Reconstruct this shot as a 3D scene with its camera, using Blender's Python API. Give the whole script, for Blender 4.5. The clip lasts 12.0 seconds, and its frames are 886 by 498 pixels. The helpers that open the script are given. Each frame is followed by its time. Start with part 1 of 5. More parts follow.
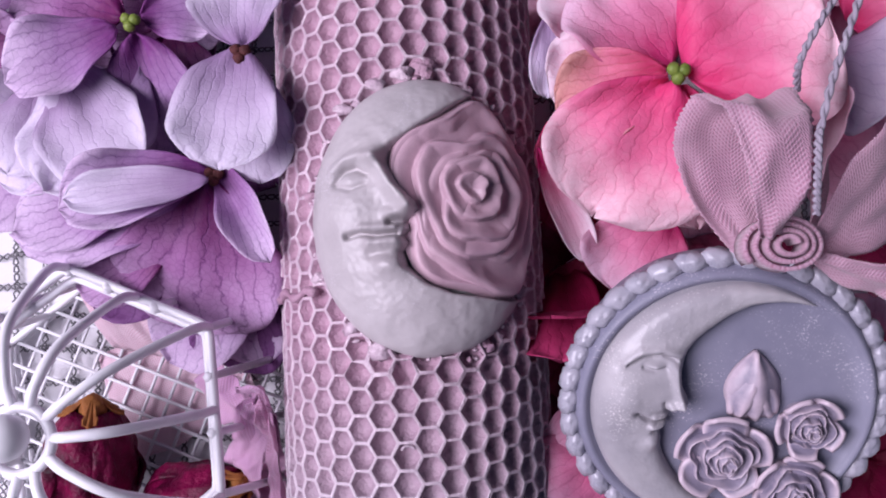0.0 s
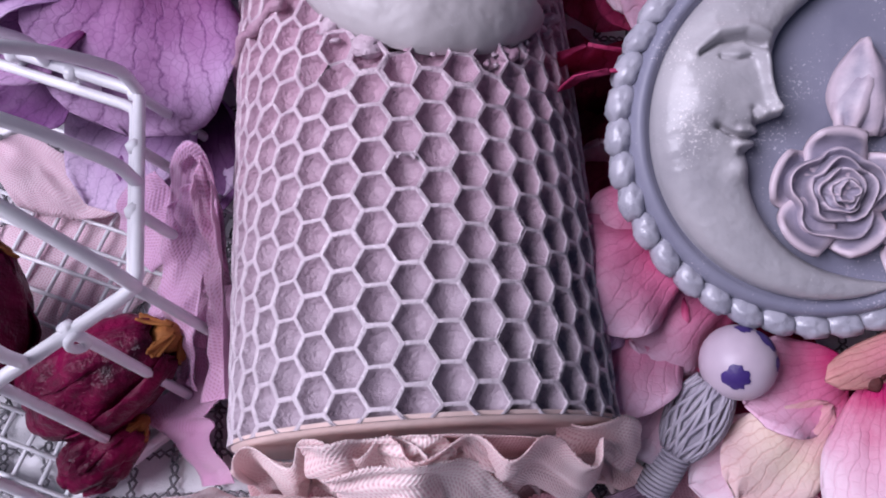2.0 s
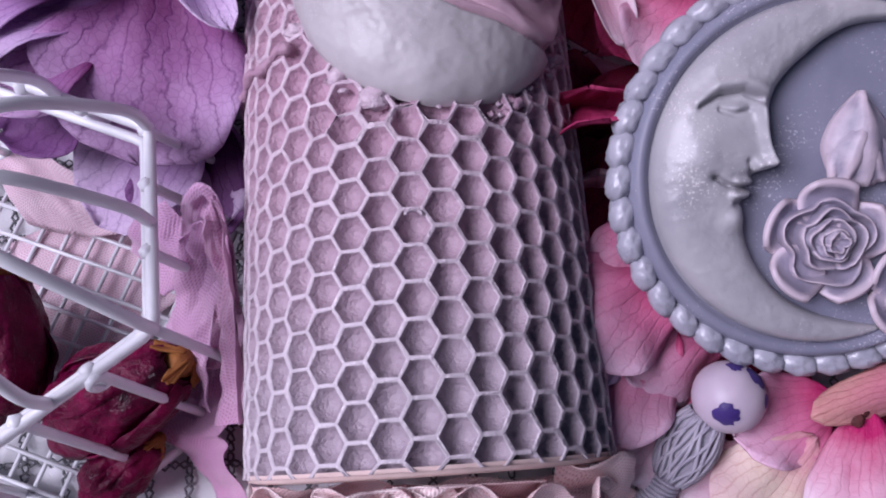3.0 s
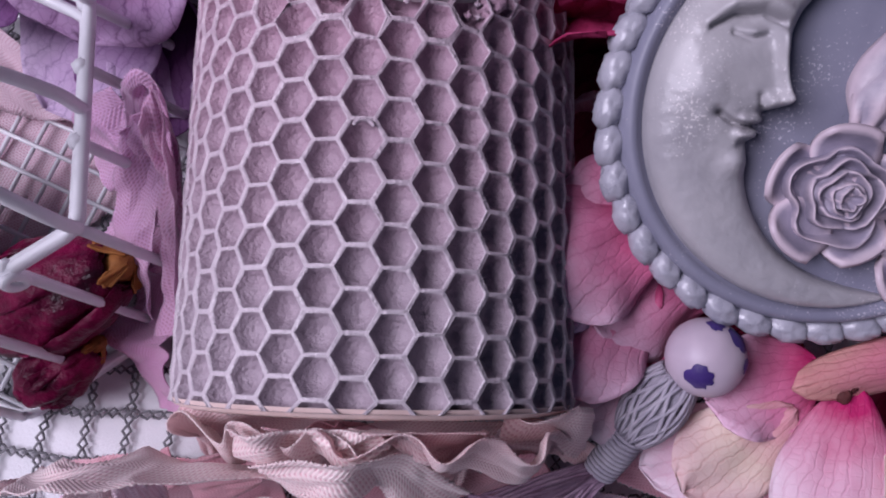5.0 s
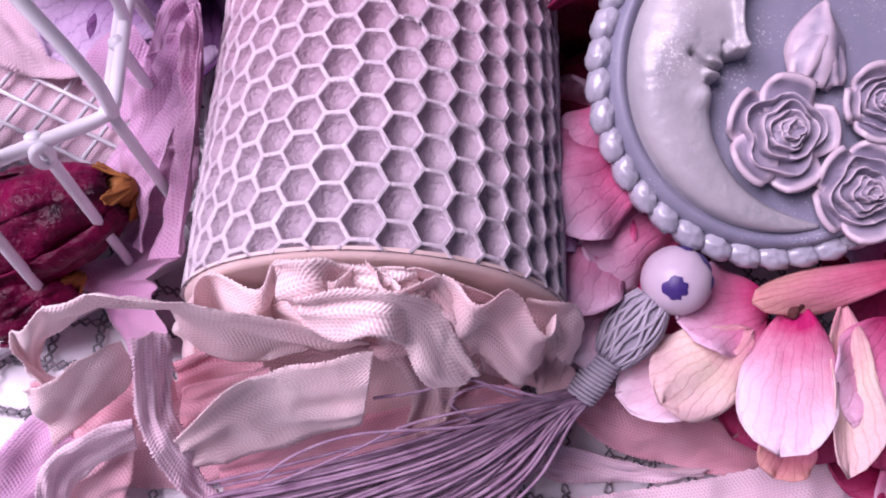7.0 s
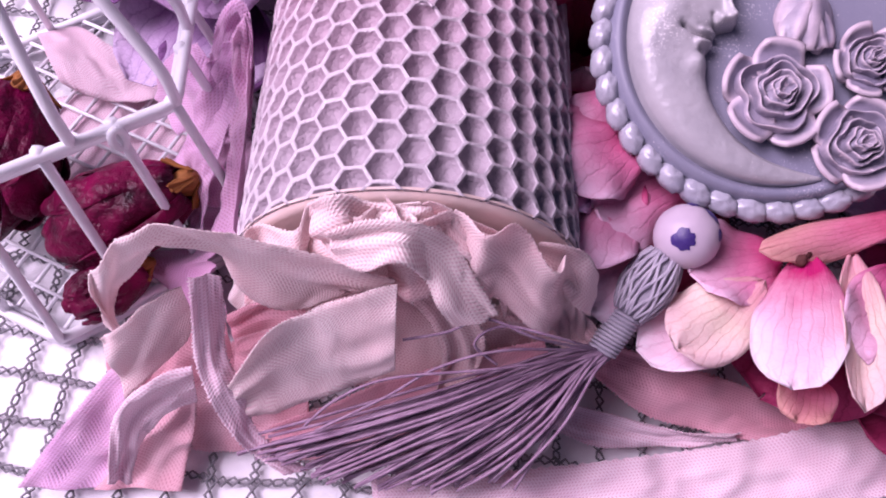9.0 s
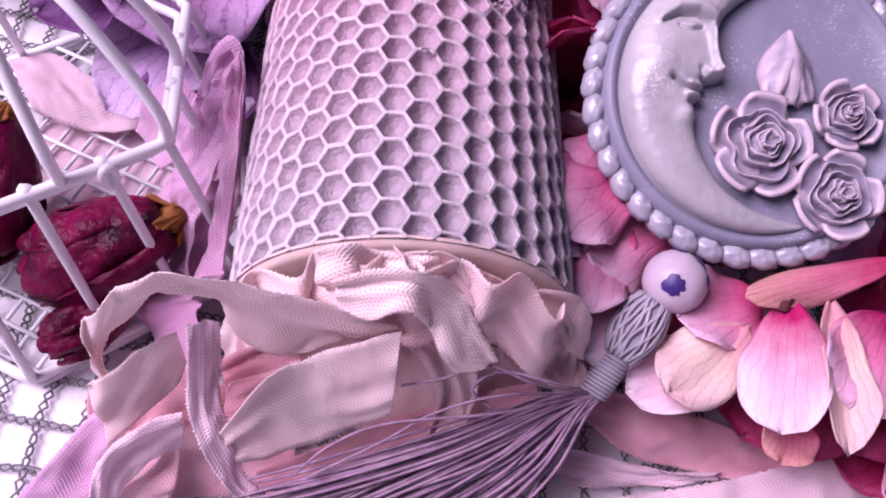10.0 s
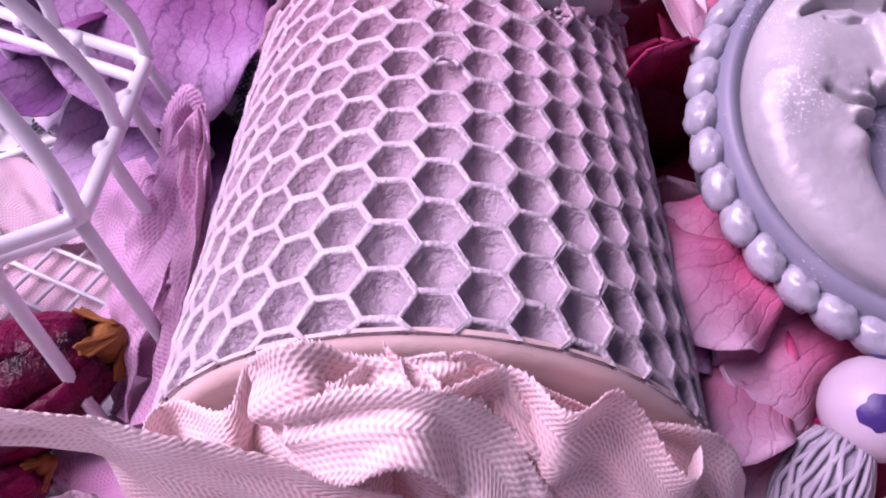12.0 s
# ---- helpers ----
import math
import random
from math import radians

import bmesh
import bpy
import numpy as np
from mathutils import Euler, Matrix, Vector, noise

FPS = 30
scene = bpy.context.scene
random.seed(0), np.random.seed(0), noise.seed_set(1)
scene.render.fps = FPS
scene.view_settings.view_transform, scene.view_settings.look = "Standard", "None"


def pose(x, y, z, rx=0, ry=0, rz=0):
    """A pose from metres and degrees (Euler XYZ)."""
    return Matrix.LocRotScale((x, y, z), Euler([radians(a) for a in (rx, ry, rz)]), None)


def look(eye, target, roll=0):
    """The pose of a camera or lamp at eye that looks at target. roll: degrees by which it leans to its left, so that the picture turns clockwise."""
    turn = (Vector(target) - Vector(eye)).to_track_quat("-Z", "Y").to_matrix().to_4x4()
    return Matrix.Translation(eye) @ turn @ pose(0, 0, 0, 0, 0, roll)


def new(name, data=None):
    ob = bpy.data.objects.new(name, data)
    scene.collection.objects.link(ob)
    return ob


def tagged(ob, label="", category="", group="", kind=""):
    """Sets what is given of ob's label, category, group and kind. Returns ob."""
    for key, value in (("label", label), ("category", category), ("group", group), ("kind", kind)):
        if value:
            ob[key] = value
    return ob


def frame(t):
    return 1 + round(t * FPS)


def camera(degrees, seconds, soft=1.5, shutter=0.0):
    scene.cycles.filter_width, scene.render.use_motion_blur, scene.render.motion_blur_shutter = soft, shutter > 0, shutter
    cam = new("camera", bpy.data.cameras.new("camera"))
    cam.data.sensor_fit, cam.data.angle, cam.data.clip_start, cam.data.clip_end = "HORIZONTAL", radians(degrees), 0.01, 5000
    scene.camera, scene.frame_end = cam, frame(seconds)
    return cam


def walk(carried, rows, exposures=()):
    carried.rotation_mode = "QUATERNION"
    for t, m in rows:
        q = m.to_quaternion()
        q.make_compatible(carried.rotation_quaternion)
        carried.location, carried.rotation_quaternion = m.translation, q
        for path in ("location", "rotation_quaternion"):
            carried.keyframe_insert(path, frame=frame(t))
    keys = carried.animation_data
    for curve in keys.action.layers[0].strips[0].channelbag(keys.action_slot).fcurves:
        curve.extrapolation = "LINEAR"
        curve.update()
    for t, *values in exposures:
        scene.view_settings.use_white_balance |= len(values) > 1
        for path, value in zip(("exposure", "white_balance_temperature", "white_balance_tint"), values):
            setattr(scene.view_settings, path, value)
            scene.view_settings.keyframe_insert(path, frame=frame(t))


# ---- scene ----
cam = camera(61.33, 12.0, soft=1.9)
PATH = [
    (0.0, 0.00790, 0.02569, 0.20741, 5.038, 2.785, -0.380),
    (0.5, 0.00083, 0.00271, 0.19824, 5.192, 3.423, -0.342),
    (1.0, -0.00220, -0.01374, 0.18933, 9.803, 3.630, -1.098),
    (1.5, -0.00190, -0.03070, 0.17586, 15.108, 1.934, -1.461),
    (2.0, -0.00121, -0.04432, 0.15385, 18.791, 0.642, -1.515),
    (2.5, -0.00317, -0.04647, 0.15468, 20.775, -0.320, -1.795),
    (3.0, -0.00220, -0.03190, 0.16199, 15.043, 0.338, -1.533),
    (3.5, 0.00267, -0.03208, 0.15783, 15.025, 0.934, 1.000),
    (3.7, 0.00345, -0.03238, 0.15598, 14.550, 0.071, 1.037),
    (5.3, 0.00754, -0.02702, 0.14977, 8.014, 0.748, 4.107),
    (5.5, 0.00827, -0.03383, 0.15185, 9.122, 0.759, 4.327),
    (6.0, 0.00084, -0.04376, 0.15501, 9.235, -1.991, 4.620),
    (6.5, -0.00096, -0.04848, 0.15706, 10.725, -3.494, 5.076),
    (6.7, -0.01109, -0.06672, 0.14930, 20.414, -9.136, 3.832),
    (8.3, -0.00941, -0.06803, 0.15490, 19.586, -6.616, 4.196),
    (8.5, -0.00880, -0.06324, 0.15920, 15.273, -4.585, 4.535),
    (9.0, -0.00248, -0.08897, 0.15389, 26.075, -3.484, 4.012),
    (9.5, -0.00966, -0.08764, 0.15507, 26.734, -6.306, 3.420),
    (10.0, -0.01148, -0.08579, 0.15523, 27.654, -7.433, 2.722),
    (10.5, -0.02091, -0.07936, 0.14938, 26.226, -7.749, 0.253),
    (11.0, -0.01905, -0.07369, 0.13689, 31.348, -5.820, -4.902),
    (11.5, -0.01180, -0.06600, 0.12700, 33.000, -5.000, -1.900),
    (12.0, -0.00300, -0.06750, 0.11200, 39.600, -1.300, 4.000),
]
walk(cam, [(r[0], pose(*r[1:])) for r in PATH],
     exposures=[(0.0, -0.40, 5950, 31), (1.5, -0.42, 5850, 26), (2.5, -0.48, 5750, 27), (3.0, -0.55, 5700, 28), (3.5, -1.40, 5600, 36), (5.3, -0.65, 5850, 27),
                (5.5, -0.55, 5800, 26), (6.0, -0.30, 6050, 36), (6.5, -0.16, 6100, 45), (9.5, -0.06, 6150, 55), (12.0, -0.04, 6150, 65)])

# ---- light: soft daylight from a large window side, far and to one side ----
world = bpy.data.worlds.new("daylight")
scene.world = world
world.use_nodes = True
wn = world.node_tree.nodes
sky = wn.new("ShaderNodeTexSky")
sky.sky_type = "NISHITA"
sky.sun_disc = False
sky.sun_elevation = radians(48)
sky.sun_rotation = radians(-87)
wn["Background"].inputs["Strength"].default_value = 0.021
world.node_tree.links.new(sky.outputs["Color"], wn["Background"].inputs["Color"])
lamp = bpy.data.lights.new("sun", "SUN")
lamp.energy = 1.6
lamp.angle = radians(30)
lamp.color = (1.0, 0.95, 0.92)
sun = new("sun", lamp)
sun.matrix_world = look((-1.18, 0.06, 1.34), (0, 0, 0))
# area lamp for an unseen window, inferred from light falling off to the right
pane = bpy.data.lights.new("window_light", "AREA")
pane.shape, pane.size, pane.size_y = "RECTANGLE", 0.50, 0.50
pane.energy = 9.4
pane.color = (1.0, 0.97, 0.96)
new("window_light", pane).matrix_world = look((-0.50, -0.03, 0.66), (-0.02, -0.01, 0.0))

# ---- building helpers ----
def V(*a):
    return Vector(a)


def thing(name, label, category, group="", kind="", at=(0, 0, 0)):
    ob = new(name)
    ob.empty_display_size = 0.01
    ob.location = at
    return tagged(ob, label, category, group, kind)


def link_mesh(name, verts, faces, material, parent=None, label="", uvs=None, smooth=True, mats=None, face_mats=None):
    me = bpy.data.meshes.new(name)
    me.from_pydata([tuple(v) for v in verts], [], faces)
    for m in (mats or [material]):
        me.materials.append(m)
    if face_mats is not None:
        me.polygons.foreach_set("material_index", face_mats)
    if smooth:
        me.polygons.foreach_set("use_smooth", [True] * len(me.polygons))
    if uvs is not None:
        layer = me.uv_layers.new(name="uv")
        idx = np.zeros(len(me.loops), dtype=np.int32)
        me.loops.foreach_get("vertex_index", idx)
        layer.data.foreach_set("uv", np.asarray(uvs, dtype=np.float32)[idx].ravel())
    me.update()
    ob = new(name, me)
    if parent is not None:
        ob.parent = parent
        ob.matrix_parent_inverse = Matrix.Translation(parent.location).inverted()
    if label:
        tagged(ob, label)
    return ob


def part(name, bm, material, parent, label=""):
    me = bpy.data.meshes.new(name)
    bm.to_mesh(me)
    bm.free()
    me.materials.append(material)
    me.polygons.foreach_set("use_smooth", [True] * len(me.polygons))
    ob = new(name, me)
    ob.parent = parent
    ob.matrix_parent_inverse = Matrix.Translation(parent.location).inverted()
    if label:
        tagged(ob, label)
    return ob


def sheet(name, grid, uv, thick, material, parent, label=""):
    """A thin closed sheet from a grid of places [along][across]."""
    g = np.asarray(grid, dtype=float)
    n, m = g.shape[:2]
    da, db = np.gradient(g, axis=0), np.gradient(g, axis=1)
    nor = np.cross(da, db)
    nor /= np.linalg.norm(nor, axis=2, keepdims=True) + 1e-12
    verts = np.concatenate([(g + nor * thick / 2).reshape(-1, 3), (g - nor * thick / 2).reshape(-1, 3)])
    k = n * m
    faces = []
    for i in range(n - 1):
        for j in range(m - 1):
            a, b, c, d = i * m + j, i * m + j + 1, (i + 1) * m + j + 1, (i + 1) * m + j
            faces.append((a, d, c, b))
            faces.append((k + a, k + b, k + c, k + d))
    rim = [(0, j) for j in range(m)] + [(i, m - 1) for i in range(1, n)] + [(n - 1, j) for j in range(m - 2, -1, -1)] + [(i, 0) for i in range(n - 2, 0, -1)]
    ids = [i * m + j for i, j in rim]
    for a, b in zip(ids, ids[1:] + ids[:1]):
        faces.append((a, b, k + b, k + a))
    u = np.asarray(uv, dtype=float).reshape(-1, 2)
    return link_mesh(name, verts, faces, material, parent, label, uvs=np.concatenate([u, u]))


def spline(points, n):
    """n places along a smooth curve through the points."""
    p = np.asarray(points, dtype=float)
    if len(p) == 2:
        s = np.linspace(0, 1, n)[:, None]
        return p[0] * (1 - s) + p[1] * s
    q = np.concatenate([[2 * p[0] - p[1]], p, [2 * p[-1] - p[-2]]])
    out = []
    for s in np.linspace(0, len(p) - 1 - 1e-9, n):
        i, f = int(s), s - int(s)
        a, b, c, d = q[i:i + 4]
        out.append(0.5 * ((2 * b) + (c - a) * f + (2 * a - 5 * b + 4 * c - d) * f * f + (3 * b - a - 3 * c + d) * f ** 3))
    return np.array(out)


def tube_data(path, radius, sides=8, closed=False):
    p = np.asarray(path, dtype=float)
    t = np.gradient(p, axis=0)
    if closed:
        t = np.roll(p, -1, 0) - np.roll(p, 1, 0)
    t /= np.linalg.norm(t, axis=1, keepdims=True) + 1e-12
    ref = np.array([0.31, 0.17, 0.93]) if abs(t[0][2]) < 0.9 else np.array([1.0, 0.1, 0])
    rad = np.broadcast_to(np.asarray(radius, dtype=float), (len(p),))
    verts, faces = [], []
    u = np.cross(t[0], ref)
    for i in range(len(p)):
        u = u - t[i] * (u @ t[i])
        u /= np.linalg.norm(u) + 1e-12
        w = np.cross(t[i], u)
        for k in range(sides):
            a = 2 * math.pi * k / sides
            verts.append(p[i] + rad[i] * (math.cos(a) * u + math.sin(a) * w))
    n = len(p)
    for i in range(n if closed else n - 1):
        for k in range(sides):
            a, b = i * sides + k, i * sides + (k + 1) % sides
            c, d = ((i + 1) % n) * sides + (k + 1) % sides, ((i + 1) % n) * sides + k
            faces.append((a, b, c, d))
    if not closed:
        faces.append(tuple(range(sides - 1, -1, -1)))
        faces.append(tuple((n - 1) * sides + k for k in range(sides)))
    return verts, faces


def tube(name, path, radius, material, parent, label="", sides=8, closed=False):
    v, f = tube_data(path, radius, sides, closed)
    return link_mesh(name, v, f, material, parent, label)


def ball(name, centre, radii, material, parent, label="", rough=0.0, turn=None, seg=20):
    bm = bmesh.new()
    bmesh.ops.create_uvsphere(bm, u_segments=seg, v_segments=seg // 2 + 2, radius=1.0)
    for v in bm.verts:
        k = 1 + rough * noise.noise(v.co * 2.5 + Vector(centre) * 60)
        co = Vector((v.co.x * radii[0], v.co.y * radii[1], v.co.z * radii[2])) * k
        v.co = (turn @ co if turn is not None else co) + Vector(centre)
    return part(name, bm, material, parent, label)


# ---- materials ----
def shader(name, rough=0.6, spec=0.4, metal=0.0):
    m = bpy.data.materials.new(name)
    m.use_nodes = True
    nt = m.node_tree
    b = nt.nodes["Principled BSDF"]
    b.inputs["Roughness"].default_value = rough
    b.inputs["Specular IOR Level"].default_value = spec
    b.inputs["Metallic"].default_value = metal
    return m, nt, b


def node(nt, kind, **inputs):
    n = nt.nodes.new(kind)
    for key, value in inputs.items():
        n.inputs[key.replace("_", " ")].default_value = value
    return n


def ramp(nt, source, stops):
    r = nt.nodes.new("ShaderNodeValToRGB")
    while len(r.color_ramp.elements) < len(stops):
        r.color_ramp.elements.new(0.5)
    for e, (p, c) in zip(r.color_ramp.elements, stops):
        e.position = p
        e.color = (*c, 1) if len(c) == 3 else c
    nt.links.new(source, r.inputs["Fac"])
    return r


def mixed(nt, fac, a, b, mode="MIX"):
    mx = nt.nodes.new("ShaderNodeMix")
    mx.data_type, mx.blend_type = "RGBA", mode
    for sock, val in ((mx.inputs["Factor"], fac), (mx.inputs["A"], a), (mx.inputs["B"], b)):
        if hasattr(val, "node"):
            nt.links.new(val, sock)
        elif isinstance(val, (int, float)):
            sock.default_value = val
        else:
            sock.default_value = (*val, 1)
    return mx.outputs["Result"]


def calc(nt, op, a, b=0.0):
    m = nt.nodes.new("ShaderNodeMath")
    m.operation = op
    for sock, val in ((m.inputs[0], a), (m.inputs[1], b)):
        if hasattr(val, "node"):
            nt.links.new(val, sock)
        else:
            sock.default_value = val
    return m.outputs[0]


def grain(nt, scale, detail=4.0, rough=0.6, vec=None):
    n = node(nt, "ShaderNodeTexNoise", Scale=scale, Detail=detail, Roughness=rough)
    if vec is None:
        tc = nt.nodes.new("ShaderNodeTexCoord")
        vec = tc.outputs["Object"]
    nt.links.new(vec, n.inputs["Vector"])
    return n.outputs["Fac"]


def relief(nt, bsdf, height, strength, distance):
    b = node(nt, "ShaderNodeBump", Strength=strength, Distance=distance)
    nt.links.new(height, b.inputs["Height"])
    nt.links.new(b.outputs["Normal"], bsdf.inputs["Normal"])
    return b


def see_through(nt, bsdf, colour, share):
    """Lets part of the light pass through a thin leaf or cloth."""
    tl = nt.nodes.new("ShaderNodeBsdfTranslucent")
    nt.links.new(colour, tl.inputs["Color"])
    mx = node(nt, "ShaderNodeMixShader", Fac=share)
    nt.links.new(bsdf.outputs["BSDF"], mx.inputs[1])
    nt.links.new(tl.outputs["BSDF"], mx.inputs[2])
    nt.links.new(mx.outputs["Shader"], nt.nodes["Material Output"].inputs["Surface"])


def petal_material(name, base, mid, edge, vein, vein_amount=0.5):
    m, nt, b = shader(name, 0.55, 0.3)
    uv = nt.nodes.new("ShaderNodeUVMap")
    sep = nt.nodes.new("ShaderNodeSeparateXYZ")
    nt.links.new(uv.outputs["UV"], sep.inputs[0])
    tc = nt.nodes.new("ShaderNodeTexCoord")
    blot = grain(nt, 260, 4, 0.6, tc.outputs["Object"])
    v2 = calc(nt, "ADD", sep.outputs["Y"], calc(nt, "MULTIPLY", calc(nt, "SUBTRACT", blot, 0.5), 0.35))
    x = calc(nt, "SUBTRACT", sep.outputs["X"], 0.5)
    side = calc(nt, "MULTIPLY", calc(nt, "POWER", calc(nt, "ABSOLUTE", x), 2.0), calc(nt, "MULTIPLY", sep.outputs["Y"], 2.2))
    v2 = calc(nt, "ADD", v2, calc(nt, "SUBTRACT", side, 0.10))
    colour = ramp(nt, v2, [(0.02, base), (0.42, mid), (0.92, edge)]).outputs["Color"]
    # veins that fan out from the claw and fork
    fan = calc(nt, "DIVIDE", x, calc(nt, "ADD", calc(nt, "MULTIPLY", sep.outputs["Y"], 0.75), 0.3))
    wob = calc(nt, "MULTIPLY", calc(nt, "SUBTRACT", grain(nt, 210, 3, 0.55, tc.outputs["Object"]), 0.5), 0.26)
    fan = calc(nt, "ADD", fan, wob)
    line = calc(nt, "ABSOLUTE", calc(nt, "SINE", calc(nt, "MULTIPLY", fan, 21.0)))
    thin = ramp(nt, line, [(0.0, (1, 1, 1)), (0.14, (0.5, 0.5, 0.5)), (0.40, (0, 0, 0))]).outputs["Color"]
    net = nt.nodes.new("ShaderNodeTexVoronoi")
    net.feature = "DISTANCE_TO_EDGE"
    net.inputs["Scale"].default_value = 620
    nt.links.new(tc.outputs["Object"], net.inputs["Vector"])
    fine = ramp(nt, net.outputs["Distance"], [(0.0, (0.38, 0.38, 0.38)), (0.10, (0, 0, 0))]).outputs["Color"]
    veins = mixed(nt, 1.0, thin, fine, "ADD")
    bw = nt.nodes.new("ShaderNodeRGBToBW")
    nt.links.new(veins, bw.inputs[0])
    amount = calc(nt, "MULTIPLY", bw.outputs[0], vein_amount)
    colour = mixed(nt, amount, colour, vein)
    nt.links.new(colour, b.inputs["Base Color"])
    h = calc(nt, "SUBTRACT", blot, calc(nt, "MULTIPLY", bw.outputs[0], 0.35))
    relief(nt, b, h, 0.45, 0.0006)
    see_through(nt, b, colour, 0.3)
    return m


def ribbon_material(name, c1, c2, sheen=0.4):
    m, nt, b = shader(name, 0.5, 0.35)
    uv = nt.nodes.new("ShaderNodeUVMap")
    sep = nt.nodes.new("ShaderNodeSeparateXYZ")
    nt.links.new(uv.outputs["UV"], sep.inputs[0])
    tc = nt.nodes.new("ShaderNodeTexCoord")
    dye = grain(nt, 55, 3, 0.55, tc.outputs["Object"])
    colour = ramp(nt, dye, [(0.3, c1), (0.7, c2)]).outputs["Color"]
    # twill: fine slanting ribs that turn over in chevrons
    zig = calc(nt, "PINGPONG", sep.outputs["X"], 0.0034)
    rib = calc(nt, "ADD", calc(nt, "MULTIPLY", sep.outputs["Y"], 1.0), calc(nt, "MULTIPLY", zig, 0.9))
    w1 = calc(nt, "SINE", calc(nt, "MULTIPLY", rib, 2 * math.pi / 0.00070))
    w2 = calc(nt, "SINE", calc(nt, "MULTIPLY", sep.outputs["X"], 2 * math.pi / 0.00060))
    weave = calc(nt, "ADD", calc(nt, "MULTIPLY", w1, 0.6), calc(nt, "MULTIPLY", w2, 0.4))
    shade = ramp(nt, calc(nt, "ADD", calc(nt, "MULTIPLY", weave, 0.5), 0.5), [(0.05, (0.80, 0.60, 0.66)), (0.45, (1, 1, 1))]).outputs["Color"]
    colour = mixed(nt, 1.0, colour, shade, "MULTIPLY")
    nt.links.new(colour, b.inputs["Base Color"])
    b.inputs["Sheen Weight"].default_value = sheen
    crease = grain(nt, 240, 4, 0.6, tc.outputs["Object"])
    relief(nt, b, calc(nt, "ADD", weave, calc(nt, "MULTIPLY", crease, 3.0)), 0.50, 0.00013)
    see_through(nt, b, colour, 0.28)
    return m


def plain_material(name, c1, c2, scale, rough, bump=0.2, bump_scale=None, dist=0.0004, spec=0.4, fleck=None, worn_highlight=None, far_tint=None):
    m, nt, b = shader(name, rough, spec)
    tc = nt.nodes.new("ShaderNodeTexCoord")
    a = grain(nt, scale, 5, 0.6, tc.outputs["Object"])
    colour = ramp(nt, a, [(0.3, c1), (0.7, c2)]).outputs["Color"]
    if fleck is not None:
        f = grain(nt, 2600, 2, 0.5, tc.outputs["Object"])
        zone = grain(nt, 90, 2, 0.5, tc.outputs["Object"])
        spots = ramp(nt, calc(nt, "MULTIPLY", f, calc(nt, "ADD", zone, 0.45)), [(0.62, (0, 0, 0)), (0.72, (1, 1, 1))]).outputs["Color"]
        colour = mixed(nt, spots, colour, fleck)
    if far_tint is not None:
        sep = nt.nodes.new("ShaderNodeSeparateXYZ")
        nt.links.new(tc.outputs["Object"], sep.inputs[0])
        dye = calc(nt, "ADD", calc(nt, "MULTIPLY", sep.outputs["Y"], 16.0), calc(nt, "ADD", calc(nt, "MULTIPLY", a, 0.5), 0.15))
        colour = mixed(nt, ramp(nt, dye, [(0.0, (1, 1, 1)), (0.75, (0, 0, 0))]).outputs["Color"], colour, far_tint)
    # pale rubbed edges, with the relief's edge highlight put into the colour too
    if worn_highlight is not None:
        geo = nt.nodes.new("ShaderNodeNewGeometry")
        convexity = calc(nt, "ADD", geo.outputs["Pointiness"], calc(nt, "MULTIPLY", calc(nt, "SUBTRACT", a, 0.5), 0.10))
        colour = mixed(nt, ramp(nt, convexity, [(0.50, (0, 0, 0)), (0.58, (1, 1, 1))]).outputs["Color"], colour, worn_highlight)
    nt.links.new(colour, b.inputs["Base Color"])
    g = grain(nt, bump_scale or scale * 8, 4, 0.6, tc.outputs["Object"])
    relief(nt, b, g, bump, dist)
    rr = ramp(nt, a, [(0.2, (rough * 0.8,) * 3), (0.8, (min(1, rough * 1.2),) * 3)])
    nt.links.new(rr.outputs["Color"], b.inputs["Roughness"])
    return m


M_CLOTH = plain_material("white cotton cloth", (0.74, 0.73, 0.76), (0.84, 0.83, 0.86), 60, 0.9, 0.5, 1800, 0.0003, 0.1)
M_LACE = plain_material("grey lace thread", (0.13, 0.13, 0.14), (0.26, 0.25, 0.27), 300, 0.85, 0.5, 3000, 0.0002, 0.2)
M_WIRE = plain_material("white enamelled wire", (0.80, 0.80, 0.84), (0.88, 0.88, 0.91), 120, 0.32, 0.15, 500, 0.0002, 0.5)
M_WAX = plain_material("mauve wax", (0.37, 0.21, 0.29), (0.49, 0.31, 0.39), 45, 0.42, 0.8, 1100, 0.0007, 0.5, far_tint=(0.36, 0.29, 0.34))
# paler than the cell wax; part of the rims' glint is in this colour
M_RIM = plain_material("glint-pale wax", (0.46, 0.32, 0.40), (0.66, 0.54, 0.60), 300, 0.25, 0.8, 1300, 0.0005, 0.65, far_tint=(0.56, 0.49, 0.54))
M_WAXPALE = plain_material("pale cream wax", (0.62, 0.47, 0.43), (0.74, 0.58, 0.54), 90, 0.5, 0.3, 700, 0.0003, 0.4)
M_CLAY = plain_material("grey clay", (0.37, 0.34, 0.35), (0.48, 0.45, 0.46), 70, 0.40, 0.22, 260, 0.0005, 0.42, fleck=(0.5, 0.47, 0.5))
M_CLAYROSE = plain_material("mauve clay", (0.40, 0.26, 0.32), (0.54, 0.37, 0.43), 90, 0.42, 0.35, 420, 0.0005, 0.45)
M_SOAP = plain_material("blue-grey soap", (0.18, 0.18, 0.25), (0.26, 0.26, 0.33), 45, 0.5, 0.2, 700, 0.0002, 0.4, fleck=(0.5, 0.48, 0.56))
